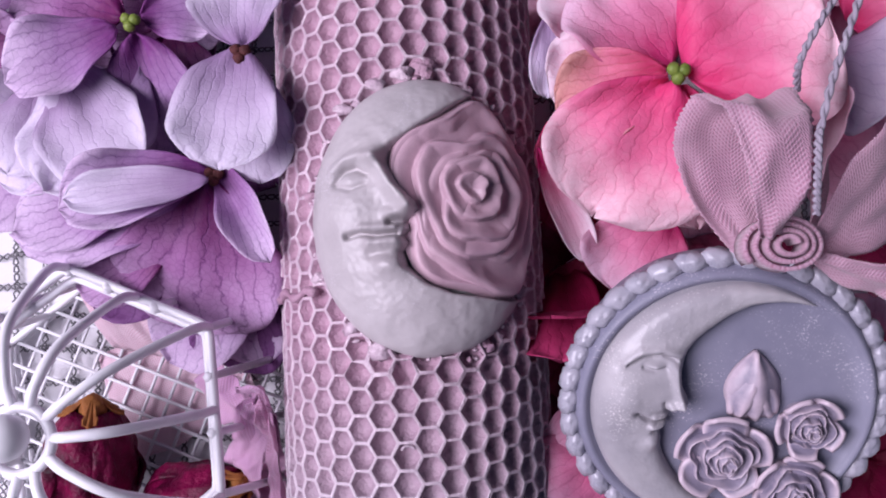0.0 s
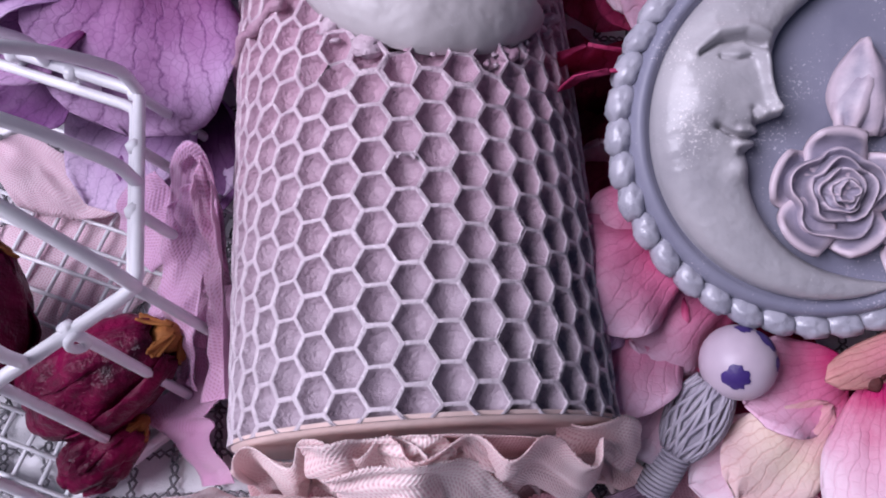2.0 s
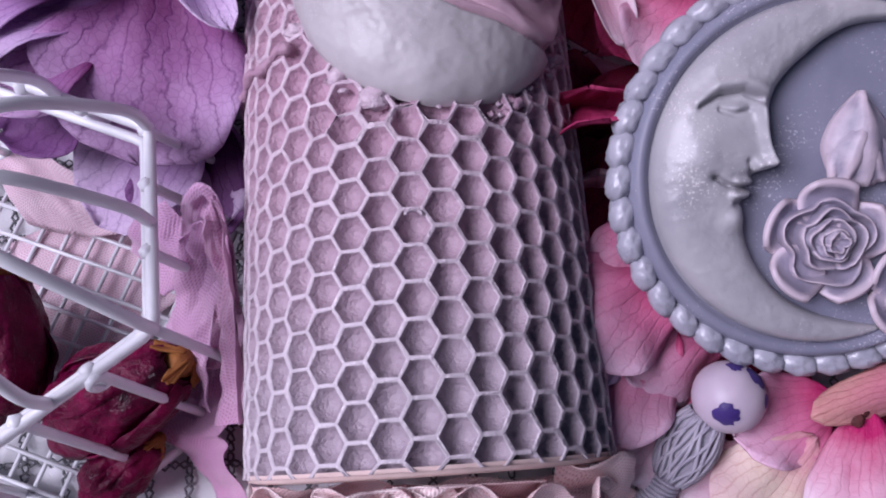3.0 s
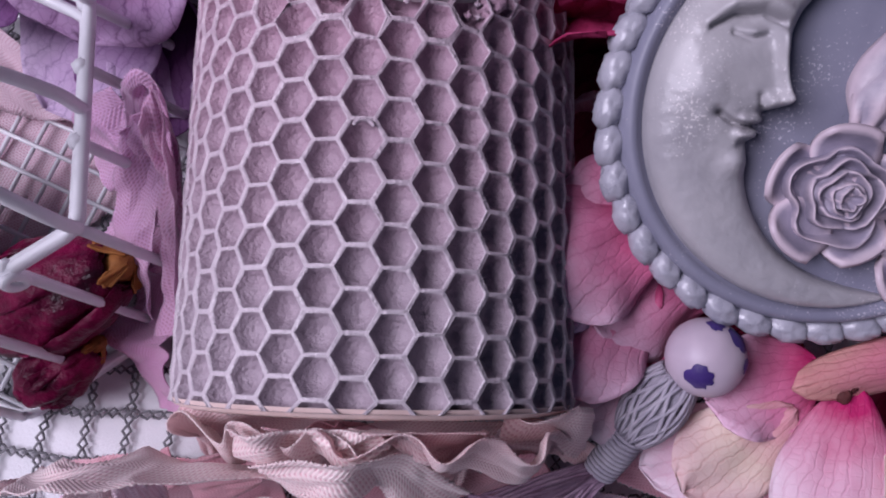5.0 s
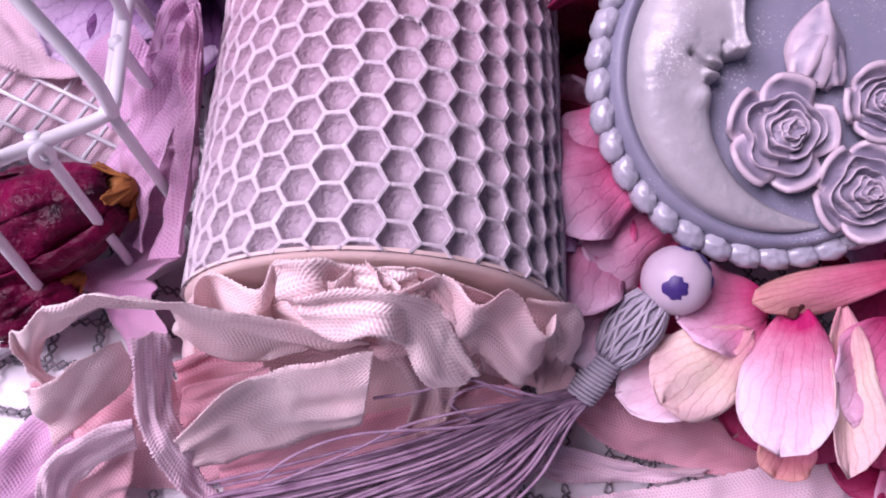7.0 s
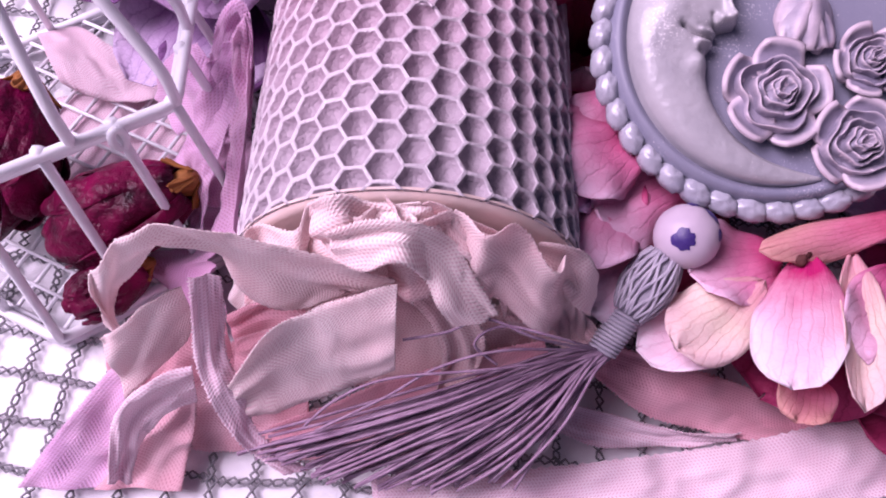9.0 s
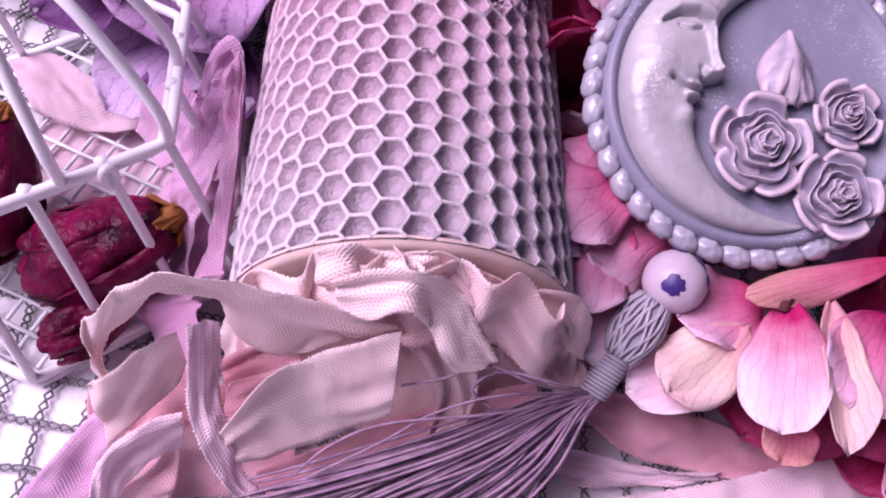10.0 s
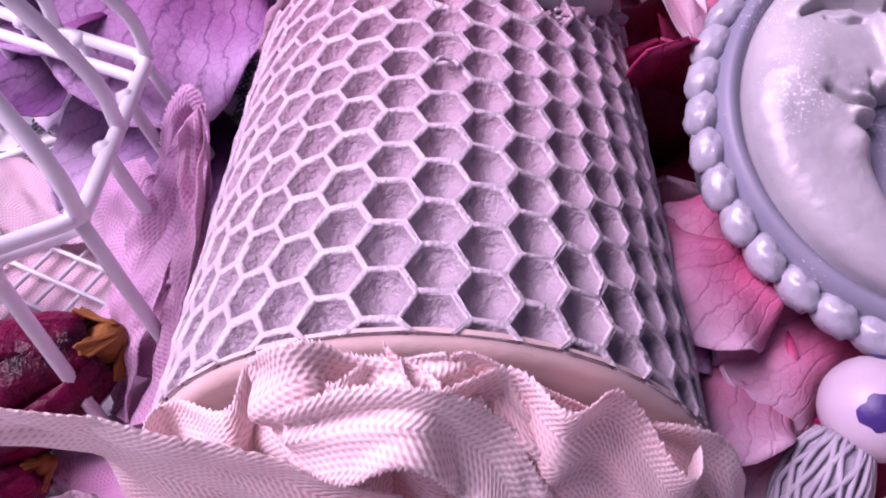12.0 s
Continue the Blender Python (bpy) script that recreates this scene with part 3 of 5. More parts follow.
def build_soap():
    top = thing("soap_medallion", "round blue-grey soap with moon, roses and braided edge on petals", "soap", at=S_C)
    ring = 120
    prof = ((0.0, 0.0), (0.0120, 0.0), (0.0240, 0.0), (0.0262, 0.0001), (0.0268, 0.0010), (0.0274, 0.0016), (0.0281, 0.0015), (0.0287, 0.0006),
            (0.0296, -0.0016), (0.0296, -0.0030), (0.0288, -0.0060), (0.0282, -0.0145), (0.0275, -0.0165), (0.0260, -0.0172), (0.0, -0.0172))
    v, f = [], []
    for rho, h in prof:
        for q in range(ring):
            th = 2 * math.pi * q / ring
            v.append(on_soap(rho * math.cos(th), rho * math.sin(th), h + 0.00006 * noise.noise(V(q * 0.4, rho * 900, 1))))
    for n in range(len(prof) - 1):
        for q in range(ring):
            a, b = n * ring + q, n * ring + (q + 1) % ring
            f.append((a, a + ring, b + ring, b))
    link_mesh("disc", v, f, M_SOAP, top)
    lobes = 38
    for q in range(lobes):
        th = 2 * math.pi * q / lobes
        m = Matrix((S_U, S_V, S_N)).transposed() @ Matrix.Rotation(th + math.pi / 2 - 0.22, 3, "Z")
        size = 1 + 0.10 * noise.noise(V(q * 1.1, 2, 3))
        ball("braid_lobe", on_soap(0.0304 * math.cos(th), 0.0304 * math.sin(th), -0.0016), (0.00335 * size, 0.00215 * size, 0.00240), M_BRAID, top, rough=0.22, turn=m, seg=18)
    # crescent moon in profile: its inner edge by angle round the middle of the soap
    brim = [(53, 2.62), (66, 2.43), (81, 2.20), (101, 1.78), (121, 1.49), (132, 1.27), (140, 1.15), (150, 0.97), (158, 0.83), (165, 0.735), (169, 0.75), (173.5, 0.88), (177.5, 1.06),
            (183, 1.08), (185.5, 1.13), (187.5, 1.20), (190, 1.14), (193, 1.18), (196, 1.29), (200, 1.32), (206, 1.36), (212, 1.44), (222, 1.56), (235, 1.72), (256, 2.01), (275, 2.27), (285, 2.44), (291, 2.58)]
    n, m = 320, 48
    v, f = [], []
    for i in range(n + 1):
        s = i / n
        deg = 53 + 238 * s
        al = radians(deg)
        taper = math.sin(math.pi * s) ** 0.45
        ri = float(np.interp(deg, [b[0] for b in brim], [b[1] for b in brim])) / 100
        for j in range(m + 1):
            w = j / m
            rho = 0.0263 + (min(ri, 0.0262) - 0.0263) * w
            X, Y = rho * math.cos(al) * 100, rho * math.sin(al) * 100
            arch = max(0.0, 1 - abs(2 * w - 1) ** 3.2) ** 0.46
            face = 0.0
            if X < -0.6 and -0.9 < Y < 1.7:
                face += 0.0008 * bump_at(X, Y, -1.90, 0.35, 0.35, 0.45) - 0.0011 * bump_at(X, Y, -1.42, 1.12, 0.42, 0.17)
                face += 0.0008 * crease(X, Y, [(-2.0, 1.14), (-1.7, 1.38), (-1.3, 1.42), (-0.98, 1.27)], 0.09)
                face -= 0.0008 * crease(X, Y, [(-1.95, 1.08), (-1.65, 1.24), (-1.3, 1.26), (-1.05, 1.15)], 0.036)
                face += 0.0009 * bump_at(X, Y, -1.42, 1.05, 0.20, 0.085) - 0.0006 * crease(X, Y, [(-1.66, 1.02), (-1.45, 0.955), (-1.22, 1.0)], 0.030)
                face += 0.0016 * crease(X, Y, [(-1.04, 1.0), (-0.97, 0.6), (-0.88, 0.25)], 0.10) + 0.0009 * bump_at(X, Y, -0.90, 0.20, 0.12, 0.10)
                face += 0.0010 * bump_at(X, Y, -1.08, 0.17, 0.10, 0.09) - 0.0008 * crease(X, Y, [(-1.23, 0.25), (-1.18, 0.08)], 0.040)
                face -= 0.0010 * crease(X, Y, [(-1.12, 0.025), (-0.80, 0.06)], 0.045)
                face -= 0.0013 * crease(X, Y, [(-1.72, 0.02), (-1.55, -0.09), (-1.35, -0.14), (-1.08, -0.15)], 0.038)
                face += 0.0006 * crease(X, Y, [(-1.42, -0.05), (-1.12, -0.06)], 0.06) + 0.0009 * crease(X, Y, [(-1.45, -0.235), (-1.15, -0.25)], 0.07)
                face -= 0.0006 * crease(X, Y, [(-1.40, -0.37), (-1.20, -0.37)], 0.06) + 0.0005 * bump_at(X, Y, -1.77, 0.03, 0.08, 0.08)
                face += 0.0009 * bump_at(X, Y, -1.40, -0.58, 0.20, 0.16)
            h = 0.0050 * taper * arch + 1.35 * face * min(1, arch * 1.5) + 0.00010 * noise.noise(V(X * 5, Y * 5, 4)) + 0.00006 * noise.noise(V(X * 16, Y * 16, 4))
            v.append(on_soap(X / 100, Y / 100, max(h, 0.0) + 0.0001 if 0 < j < m else -0.0004))
    for i in range(n):
        for j in range(m):
            a = i * (m + 1) + j
            f.append((a, a + 1, a + m + 2, a + m + 1))
    link_mesh("moon_relief", v, f, M_SOAPMOON, top, "pale grey crescent moon relief")

    def rose(u0, v0, rad, seed, rise=0.0042):
        def at(u, v, h):
            return on_soap(u0 + u, v0 + v, h - 0.0004)
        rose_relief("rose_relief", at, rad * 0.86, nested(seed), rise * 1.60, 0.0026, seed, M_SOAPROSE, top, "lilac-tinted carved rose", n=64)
        for k in range(5):
            th = 2 * math.pi * (k + 0.3 * seed) / 5
            c = V(u0 + rad * 0.72 * math.cos(th), v0 + rad * 0.72 * math.sin(th), 0)
            g, uv = [], []
            for i in range(9):
                row, ru = [], []
                for j in range(9):
                    w, b = (i / 8) * 2 - 1, (j / 8) * 2 - 1
                    rr = rad * 0.55
                    x = rr * (b * math.sqrt(1 - 0.45 * w * w))
                    y = rr * 0.8 * (w * math.sqrt(1 - 0.45 * b * b))
                    d = math.hypot(x, y) / rr
                    q = V(c.x + x * -math.sin(th) + y * math.cos(th), c.y + x * math.cos(th) + y * math.sin(th), 0)
                    row.append(on_soap(q.x, q.y, 0.0002 + 0.0006 * k % 0.0012 + 0.0014 * (1 - d * 0.2) + 0.0024 * max(0, w) ** 2))
                    ru.append((i / 8, j / 8))
                g.append(row)
                uv.append(ru)
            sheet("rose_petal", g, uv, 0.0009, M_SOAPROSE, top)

    rose(-0.0003, -0.0103, 0.0082, 0.6)
    rose(0.0158, -0.0035, 0.0056, 2.1, 0.0036)
    rose(0.0142, -0.0182, 0.0072, 3.4)
    # pointed bud: overlapping leaf-like petals
    for k, (du, lean, wd) in enumerate(((0.0, 0.0, 0.0052), (-0.0013, -0.26, 0.0032), (0.0015, 0.32, 0.0029))):
        g, uv = [], []
        for i in range(14):
            row, ru = [], []
            for j in range(11):
                w, b = i / 13, (j / 10) * 2 - 1
                half = wd * (math.sin(math.pi * min(1, 0.16 + w * 0.84)) ** 0.95)
                x, y = du * (1 - w * 0.6) + b * half, -0.0064 + (0.0142 if k == 0 else 0.0112) * w
                xr, yr = x * math.cos(lean) - y * math.sin(lean), x * math.sin(lean) + y * math.cos(lean)
                row.append(on_soap(0.0050 + xr, 0.0043 + yr, 0.0006 + 0.0007 * (k > 0) + (0.0030 - 0.0006 * k) * (1 - b * b) * math.sin(math.pi * (0.15 + 0.7 * w)) + 0.0005 * math.sin(b * 6 + w * 2 + k) * (1 - b * b) + 0.0006 * noise.noise(V(b * 2.5, w * 4, k))))
                ru.append((w, j / 10))
            g.append(row)
            uv.append(ru)
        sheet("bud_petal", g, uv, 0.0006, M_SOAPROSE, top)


# ---- cage ----
def build_cage():
    top = thing("wire_birdcage", "small white wire birdcage with domed top holding dried roses", "birdcage", at=(-0.081, 0.001, 0.0))
    cx, cy, rr, ph = -0.0812, 0.0011, 0.0364, radians(38)
    zr = 0.0450

    def corner(k, scale=1.0, z=zr):
        a = ph + k * math.pi / 3
        y = rr * scale * math.sin(a)
        return V(cx + rr * scale * math.cos(a), cy + y, z - y * 0.12 * (1 if z > 0.02 else 0))

    def loop(scale, z, r, name):
        pts = []
        for k in range(6):
            a, b = corner(k, scale, z), corner(k + 1, scale, z)
            for s in (0.06, 0.1, 0.3, 0.5, 0.7, 0.9, 0.94):
                pts.append(a.lerp(b, s))
            pts.append(b.lerp((a + corner(k + 2, scale, z)) / 2, 0.02))
        tube(name, pts, r, M_WIRE, top, closed=True)

    loop(1.0, zr, 0.00105, "rim_wire")
    loop(0.94, zr - 0.0032, 0.00100, "rim_wire")
    loop(1.24, 0.0042, 0.0011, "base_wire")
    loop(1.24, 0.0014, 0.0010, "base_wire")
    # posts: three on each side, from rim to base
    for k in range(6):
        for s in (0.0, 0.36, 0.70):
            a, b = corner(k, 0.98).lerp(corner(k + 1, 0.98), s), corner(k, 1.235, 0.0042).lerp(corner(k + 1, 1.235, 0.0042), s)
            tube("post", spline([a, a.lerp(b, 0.5) + V(0, 0, 0.0006), b], 10), 0.00095, M_WIRE, top)
            ball("weld", a, (0.0014, 0.0014, 0.0014), M_WIRE, top, rough=0.3, seg=8)
    # dome ribs to the ring, and the knob
    hub = V(-0.0775, 0.0030, 0.0705)
    ring_r = 0.0062
    tube("top_ring", [hub + V(ring_r * math.cos(a), ring_r * math.sin(a), 0) for a in np.linspace(0, 2 * math.pi, 40)[:-1]], 0.0011, M_WIRE, top, closed=True)
    for k in range(6):
        for s in (0.0, 0.5):
            a = corner(k).lerp(corner(k + 1), s)
            d = V(a.x - hub.x, a.y - hub.y, 0)
            e = hub + d.normalized() * ring_r
            pts = [a, a + V(-d.x * 0.04, -d.y * 0.04, 0.009), a.lerp(e, 0.45) + V(0, 0, 0.0125), a.lerp(e, 0.8) + V(0, 0, 0.0065), e]
            tube("dome_rib", spline(pts, 26), 0.00105, M_WIRE, top)
    ball("knob", hub + V(-0.001, 0.001, 0.0032), (0.0044, 0.0044, 0.0042), M_WIRE, top)
    # clasp ring hung on the rim
    j = V(-0.0556, -0.0205, 0.0470)
    tube("clasp_ring", [j + V(0.0008 * math.sin(a), 0.0016 * math.sin(a) * 0.5, -0.0012 + 0.0024 * math.cos(a)) for a in np.linspace(0, 2 * math.pi, 18)[:-1]], 0.00075, M_WIRE, top, closed=True)
    # floor of crossing wires, cut to the six-sided base
    rb = rr * 1.22
    d1 = V(math.cos(ph + 0.55), math.sin(ph + 0.55), 0)
    d2 = V(-d1.y, d1.x, 0)
    ap = rb * math.cos(math.pi / 6)

    def reach(p, d):
        lo, hi = -1.0, 1.0
        for k in range(6):
            a = ph + (k + 0.5) * math.pi / 3
            nn = V(math.cos(a), math.sin(a), 0)
            q, w = nn.dot(d), ap - nn.dot(p)
            if abs(q) < 1e-6:
                if w < 0:
                    return None
                continue
            if q > 0:
                hi = min(hi, w / q)
            else:
                lo = max(lo, w / q)
        return (lo, hi) if hi - lo > 0.004 else None

    for dd, ee, z in ((d1, d2, 0.0034), (d2, d1, 0.0041)):
        for off in np.arange(-0.0435, 0.0441, 0.0058):
            r = reach(ee * off, dd)
            if r:
                o = V(cx, cy, z) + ee * float(off)
                tube("floor_wire", [o + dd * r[0], o + dd * ((r[0] + r[1]) / 2), o + dd * r[1]], 0.00048, M_WIRE, top, sides=6)


# ---- dried roses ----
def build_dried_rose(tail, tip, width, seed, label):
    """A closed dried bud: wrapped, ridged petals from tail to tip, with curled sepals at the tail."""
    tail, tip = Vector(tail), Vector(tip)
    top = thing("dried_rose", label, "dried rose", group="dried roses", at=tail)
    ax = (tip - tail).normalized()
    L = (tip - tail).length
    u = ax.cross(V(0.2, 0.3, 1)).normalized()
    w = ax.cross(u)

    def shell(name, a0, a1, scale, ph, span, material, flare=0.0, start=0.0):
        g, uv = [], []
        n, m = 18, 16
        for i in range(n):
            s = a0 + (a1 - a0) * i / (n - 1)
            row, ru = [], []
            for j in range(m):
                b = (j / (m - 1)) * 2 - 1
                edge = 1 - 0.35 * abs(b) ** 3 * (i / (n - 1))
                se = a0 + (s - a0) * edge
                prof = (math.sin(math.pi * min(1.0, 0.10 + 0.80 * se)) ** 0.7)
                r = width / 2 * scale * prof * (1 + flare * (i / (n - 1)) ** 3)
                r *= 1 + 0.22 * noise.noise(V(b * 2 + seed, se * 4, ph)) + 0.08 * noise.noise(V(b * 7 + seed, se * 9, ph))
                th = ph + b * span
                row.append(tail + ax * (L * se) + u * (r * math.cos(th)) + w * (r * math.sin(th)))
                ru.append((j / (m - 1), i / (n - 1)))
            g.append(row)
            uv.append(ru)
        sheet(name, g, uv, 0.0004, material, top)

    for k in range(3):
        shell("inner_petal", 0.0, 0.98, 0.82, seed + k * 2.1, 1.25, M_DRIED)
    for k in range(5):
        shell("outer_petal", 0.0, 0.80 + 0.18 * random.random(), 0.98 + 0.05 * (k % 2), seed + 0.6 + k * 1.26, 0.85, M_DRIED, 0.14)
    for k in range(4):
        shell("sepal", -0.10, 0.02 + 0.04 * random.random(), 1.0, seed + k * 1.57, 0.30, M_SEPAL, 0.2)
    ball("hip", tail - ax * 0.0006, (width * 0.16, width * 0.16, width * 0.16), M_SEPAL, top, rough=0.3, seg=12)


# ---- petals and florets ----
def petal(parent, base, tip, width, material, cup=0.18, bend=0.0, lift=None, twist=0.0, seed=0.0, label=""):
    width = width * 1.24
    base, tip = Vector(base), Vector(tip)
    al = tip - base
    L = al.length
    al.normalize()
    up = Vector(lift) if lift is not None else V(0, 0, 1)
    up = (up - al * up.dot(al)).normalized()
    up = Matrix.Rotation(twist, 3, al) @ up
    ac = al.cross(up).normalized()
    n, m = 18, 17
    g, uv = [], []
    for i in range(n):
        v = i / (n - 1)
        row, ru = [], []
        if v < 0.6:
            hw = 0.08 + 0.92 * math.sin(math.pi / 2 * v / 0.6) ** 0.75
        else:
            hw = math.sqrt(max(0.0004, 1 - ((v - 0.6) / 0.4) ** 2))
        for j in range(m):
            b = j / (m - 1) * 2 - 1
            rag = 1 + 0.05 * noise.noise(V(v * 5 + seed, b * 1.3, seed * 1.7))
            x = b * hw * width / 2 * rag
            notch = -0.05 * L * math.exp(-(b / 0.22) ** 2) * max(0, v - 0.7) / 0.3
            y = L * v + notch
            e = abs(b) ** 2.2
            z = cup * width * (x / (width / 2)) ** 2 * (0.4 + 0.6 * v)
            z += bend * L * v * v
            z += width * 0.085 * e * hw * math.sin(v * 11 + seed * 3 + (2.4 if b > 0 else 0))
            z += width * 0.08 * noise.noise(V(b * 1.6 + seed, v * 2.2, seed)) + width * 0.022 * noise.noise(V(b * 6 + seed, v * 5, seed + 4))
            row.append(base + al * y + ac * x + up * z)
            ru.append((0.5 + 0.5 * b * hw, v))
        g.append(row)
        uv.append(ru)
    return sheet("petal", g, uv, 0.00022, material, parent, label)


def floret(label, group, petals, heart=None, heart_material=None, name="hydrangea_floret", category="flower"):
    top = thing(name, label, category, group=group, at=petals[0][0])
    for k, q in enumerate(petals):
        base, tip, width, material = q[:4]
        petal(top, base, tip, width, material, seed=k * 1.37 + tip[0] * 400 % 7, **(q[4] if len(q) > 4 else {}))
    if heart is not None:
        for k in range(3):
            a = k * 2.1 + 0.4
            ball("heart", Vector(heart) + V(0.0011 * math.cos(a), 0.0011 * math.sin(a), 0.0006), (0.0013, 0.0013, 0.0012), heart_material, top, rough=0.2, seg=12)
    return top


# ---- ribbons ----
def ribbon(name, label, stations, material, group="silk ribbons", n=120, wave=0.0009, seed=1.0, parent=None):
    """A soft ribbon through stations: each a place on its one edge and one on its other."""
    a, b = spline([s[0] for s in stations], n), spline([s[1] for s in stations], n)
    m = 15
    run = np.concatenate([[0], np.cumsum(np.linalg.norm(np.diff((a + b) / 2, axis=0), axis=1))])
    g, uv = np.zeros((n, m, 3)), np.zeros((n, m, 2))
    ta = np.gradient((a + b) / 2, axis=0)
    nor = np.cross(ta, b - a)
    nor /= np.linalg.norm(nor, axis=1, keepdims=True) + 1e-9
    for i in range(n):
        w = np.linalg.norm(b[i] - a[i])
        for j in range(m):
            s = j / (m - 1)
            fray = 0.00028 * (1 if i % 2 else -1) * (0.6 + 0.4 * math.sin(i * 0.9 + seed)) if j in (0, m - 1) else 0
            d = wave * (noise.noise(V(run[i] * 90 + seed, s * 1.6, seed)) * 1.6 + 0.5 * noise.noise(V(run[i] * 260 + seed, s * 4, seed + 3)))
            d += 0.05 * w * math.sin(math.pi * s) * math.sin(run[i] * 120 + seed)
            d += 0.0026 * (0.25 - abs(noise.noise(V(run[i] * 70 + s * 1.1, s * 2.2 - run[i] * 30, seed + 8))))
            g[i, j] = a[i] * (1 - s) + b[i] * s + nor[i] * d + (b[i] - a[i]) / (w + 1e-9) * fray
            uv[i, j] = (s * w, run[i])
    g[:, :, 2] = np.maximum(g[:, :, 2], 0.0012)
    near = (g[:, :, 0] > -0.0385) & (g[:, :, 0] < 0.0285) & (g[:, :, 2] < 0.0635) & (g[:, :, 1] > -0.0364) & (g[:, :, 1] < 0.1)
    if np.mean([q[0][1] for q in stations]) < -0.0350:
        g[:, :, 1] = np.where(near, -0.0364 - 0.10 * (g[:, :, 1] + 0.0364), g[:, :, 1])
    elif g[:, :, 0].mean() < -0.02:
        g[:, :, 0] = np.where(near, np.minimum(g[:, :, 0], -0.0385), g[:, :, 0])
    if parent is not None:
        return sheet(name, g, uv, 0.00018, material, parent)
    ob = sheet(name, g, uv, 0.00018, material, None)
    return tagged(ob, label, "ribbon", group=group)


# ---- tassel ----
def build_tassel():
    c = V(0.0439, -0.0248, 0.0377)
    top = thing("tassel_pendant", "grey lilac thread tassel with speckled bead, resting on ribbon", "tassel", at=c)
    ball("bead", c, (0.0059, 0.0059, 0.0057), M_BEAD, top, rough=0.02, seg=28)
    bead = top.children[-1]

    def spot(direction, size, seed):
        d = Vector(direction).normalized()
        u = d.cross(V(0.1, 0.3, 1)).normalized()
        w = d.cross(u)
        v, f, k = [c + d * 0.00605], [], 22
        for ring in (0.5, 1.0):
            for q in range(k):
                a = 2 * math.pi * q / k
                r = size * ring * (1 + 0.55 * noise.noise(V(math.cos(a) * 2.2 + seed, math.sin(a) * 2.2, seed)))
                p = d + (u * math.cos(a) + w * math.sin(a)) * r / 0.0059
                v.append(c + p.normalized() * (0.00602 if ring < 1 else 0.00588))
        for q in range(k):
            f.append((0, 1 + q, 1 + (q + 1) % k))
            f.append((1 + q, 1 + k + q, 1 + k + (q + 1) % k, 1 + (q + 1) % k))
        link_mesh("painted_spot", v, f, M_PAINT, bead, "violet paint spot")

    spot((-0.38, -0.55, 0.74), 0.0021, 1.2)
    spot((0.60, 0.45, 0.62), 0.0020, 2.9)
    spot((0.78, -0.15, 0.55), 0.0012, 5.1)
    spot((0.05, 0.75, 0.60), 0.0013, 7.7)
    # head: plaited threads over a core
    h0, h1 = V(0.0410, -0.0277, 0.0350), V(0.0352, -0.0372, 0.0292)
    ax = (h1 - h0).normalized()
    u = ax.cross(V(0, 0, 1)).normalized()
    w = ax.cross(u)
    core = [h0.lerp(h1, s) for s in np.linspace(0, 1, 12)]
    rad = [0.0020 + 0.0026 * math.sin(math.pi * (0.12 + 0.78 * s)) for s in np.linspace(0, 1, 12)]
    tube("head", core, [r * 0.9 for r in rad], M_YARNPALE, top, sides=14)
    for k in range(34):
        pts = []
        for s in np.linspace(0, 1, 12):
            r = 0.0020 + 0.0026 * math.sin(math.pi * (0.12 + 0.78 * s)) + 0.0001
            a = 2 * math.pi * k / 34 + (0.75 if k % 2 else -0.55) * s + 0.10 * math.sin(s * 6 + k)
            pts.append(h0.lerp(h1, s) + u * (r * math.cos(a)) + w * (r * math.sin(a)))
        tube("head_thread", pts, 0.00036, M_YARNPALE, top, sides=5)
    # neck: thread wound round
    n0, n1 = h1, V(0.0310, -0.0436, 0.0262)
    pts = []
    for q in range(220):
        s = q / 219
        a = s * 2 * math.pi * 11
        p = n0.lerp(n1, s)
        r = 0.0024 + 0.0002 * math.sin(s * math.pi)
        pts.append(p + u * (r * math.cos(a)) + w * (r * math.sin(a)))
    tube("neck_binding", pts, 0.00038, M_YARNPALE, top, sides=5)
    tube("neck", [n0, n0.lerp(n1, 0.5), n1], 0.0023, M_YARNPALE, top, sides=12)
    # strands fan out over the ribbon
    random.seed(11)
    fan = [V(-0.0290, -0.0640, 0.0156), V(-0.0183, -0.0670, 0.0113), V(-0.0016, -0.0671, 0.0104), V(0.0164, -0.0649, 0.0099)]
    for k in range(110):
        s = random.random() ** 1.25 * 2.98
        layer = random.random()
        end = fan[int(s)].lerp(fan[int(s) + 1], s - int(s)) + V(0.004 * random.uniform(-1, 1), 0.002 * random.uniform(-1, 1), 0.003 * layer)
        a = random.random() * 2 * math.pi
        st = n1 + u * (0.0020 * math.cos(a)) + w * (0.0020 * math.sin(a))
        side = V(0.0016 * random.uniform(-1, 1), 0.0016 * random.uniform(-1, 1), 0)
        q1 = st.lerp(end, 0.16) + V(0, 0, 0.0010 + 0.0012 * layer)
        mid = st.lerp(end, 0.45) + side + V(0, -0.0016, 0.0030 + 0.0025 * layer)
        low = st.lerp(end, 0.76) + side * 0.6 + V(0, -0.0012, 0.0016 + 0.0018 * layer)
        tube("strand", spline([st, q1, mid, low, end], 26), 0.00030, M_YARN, top, sides=5)
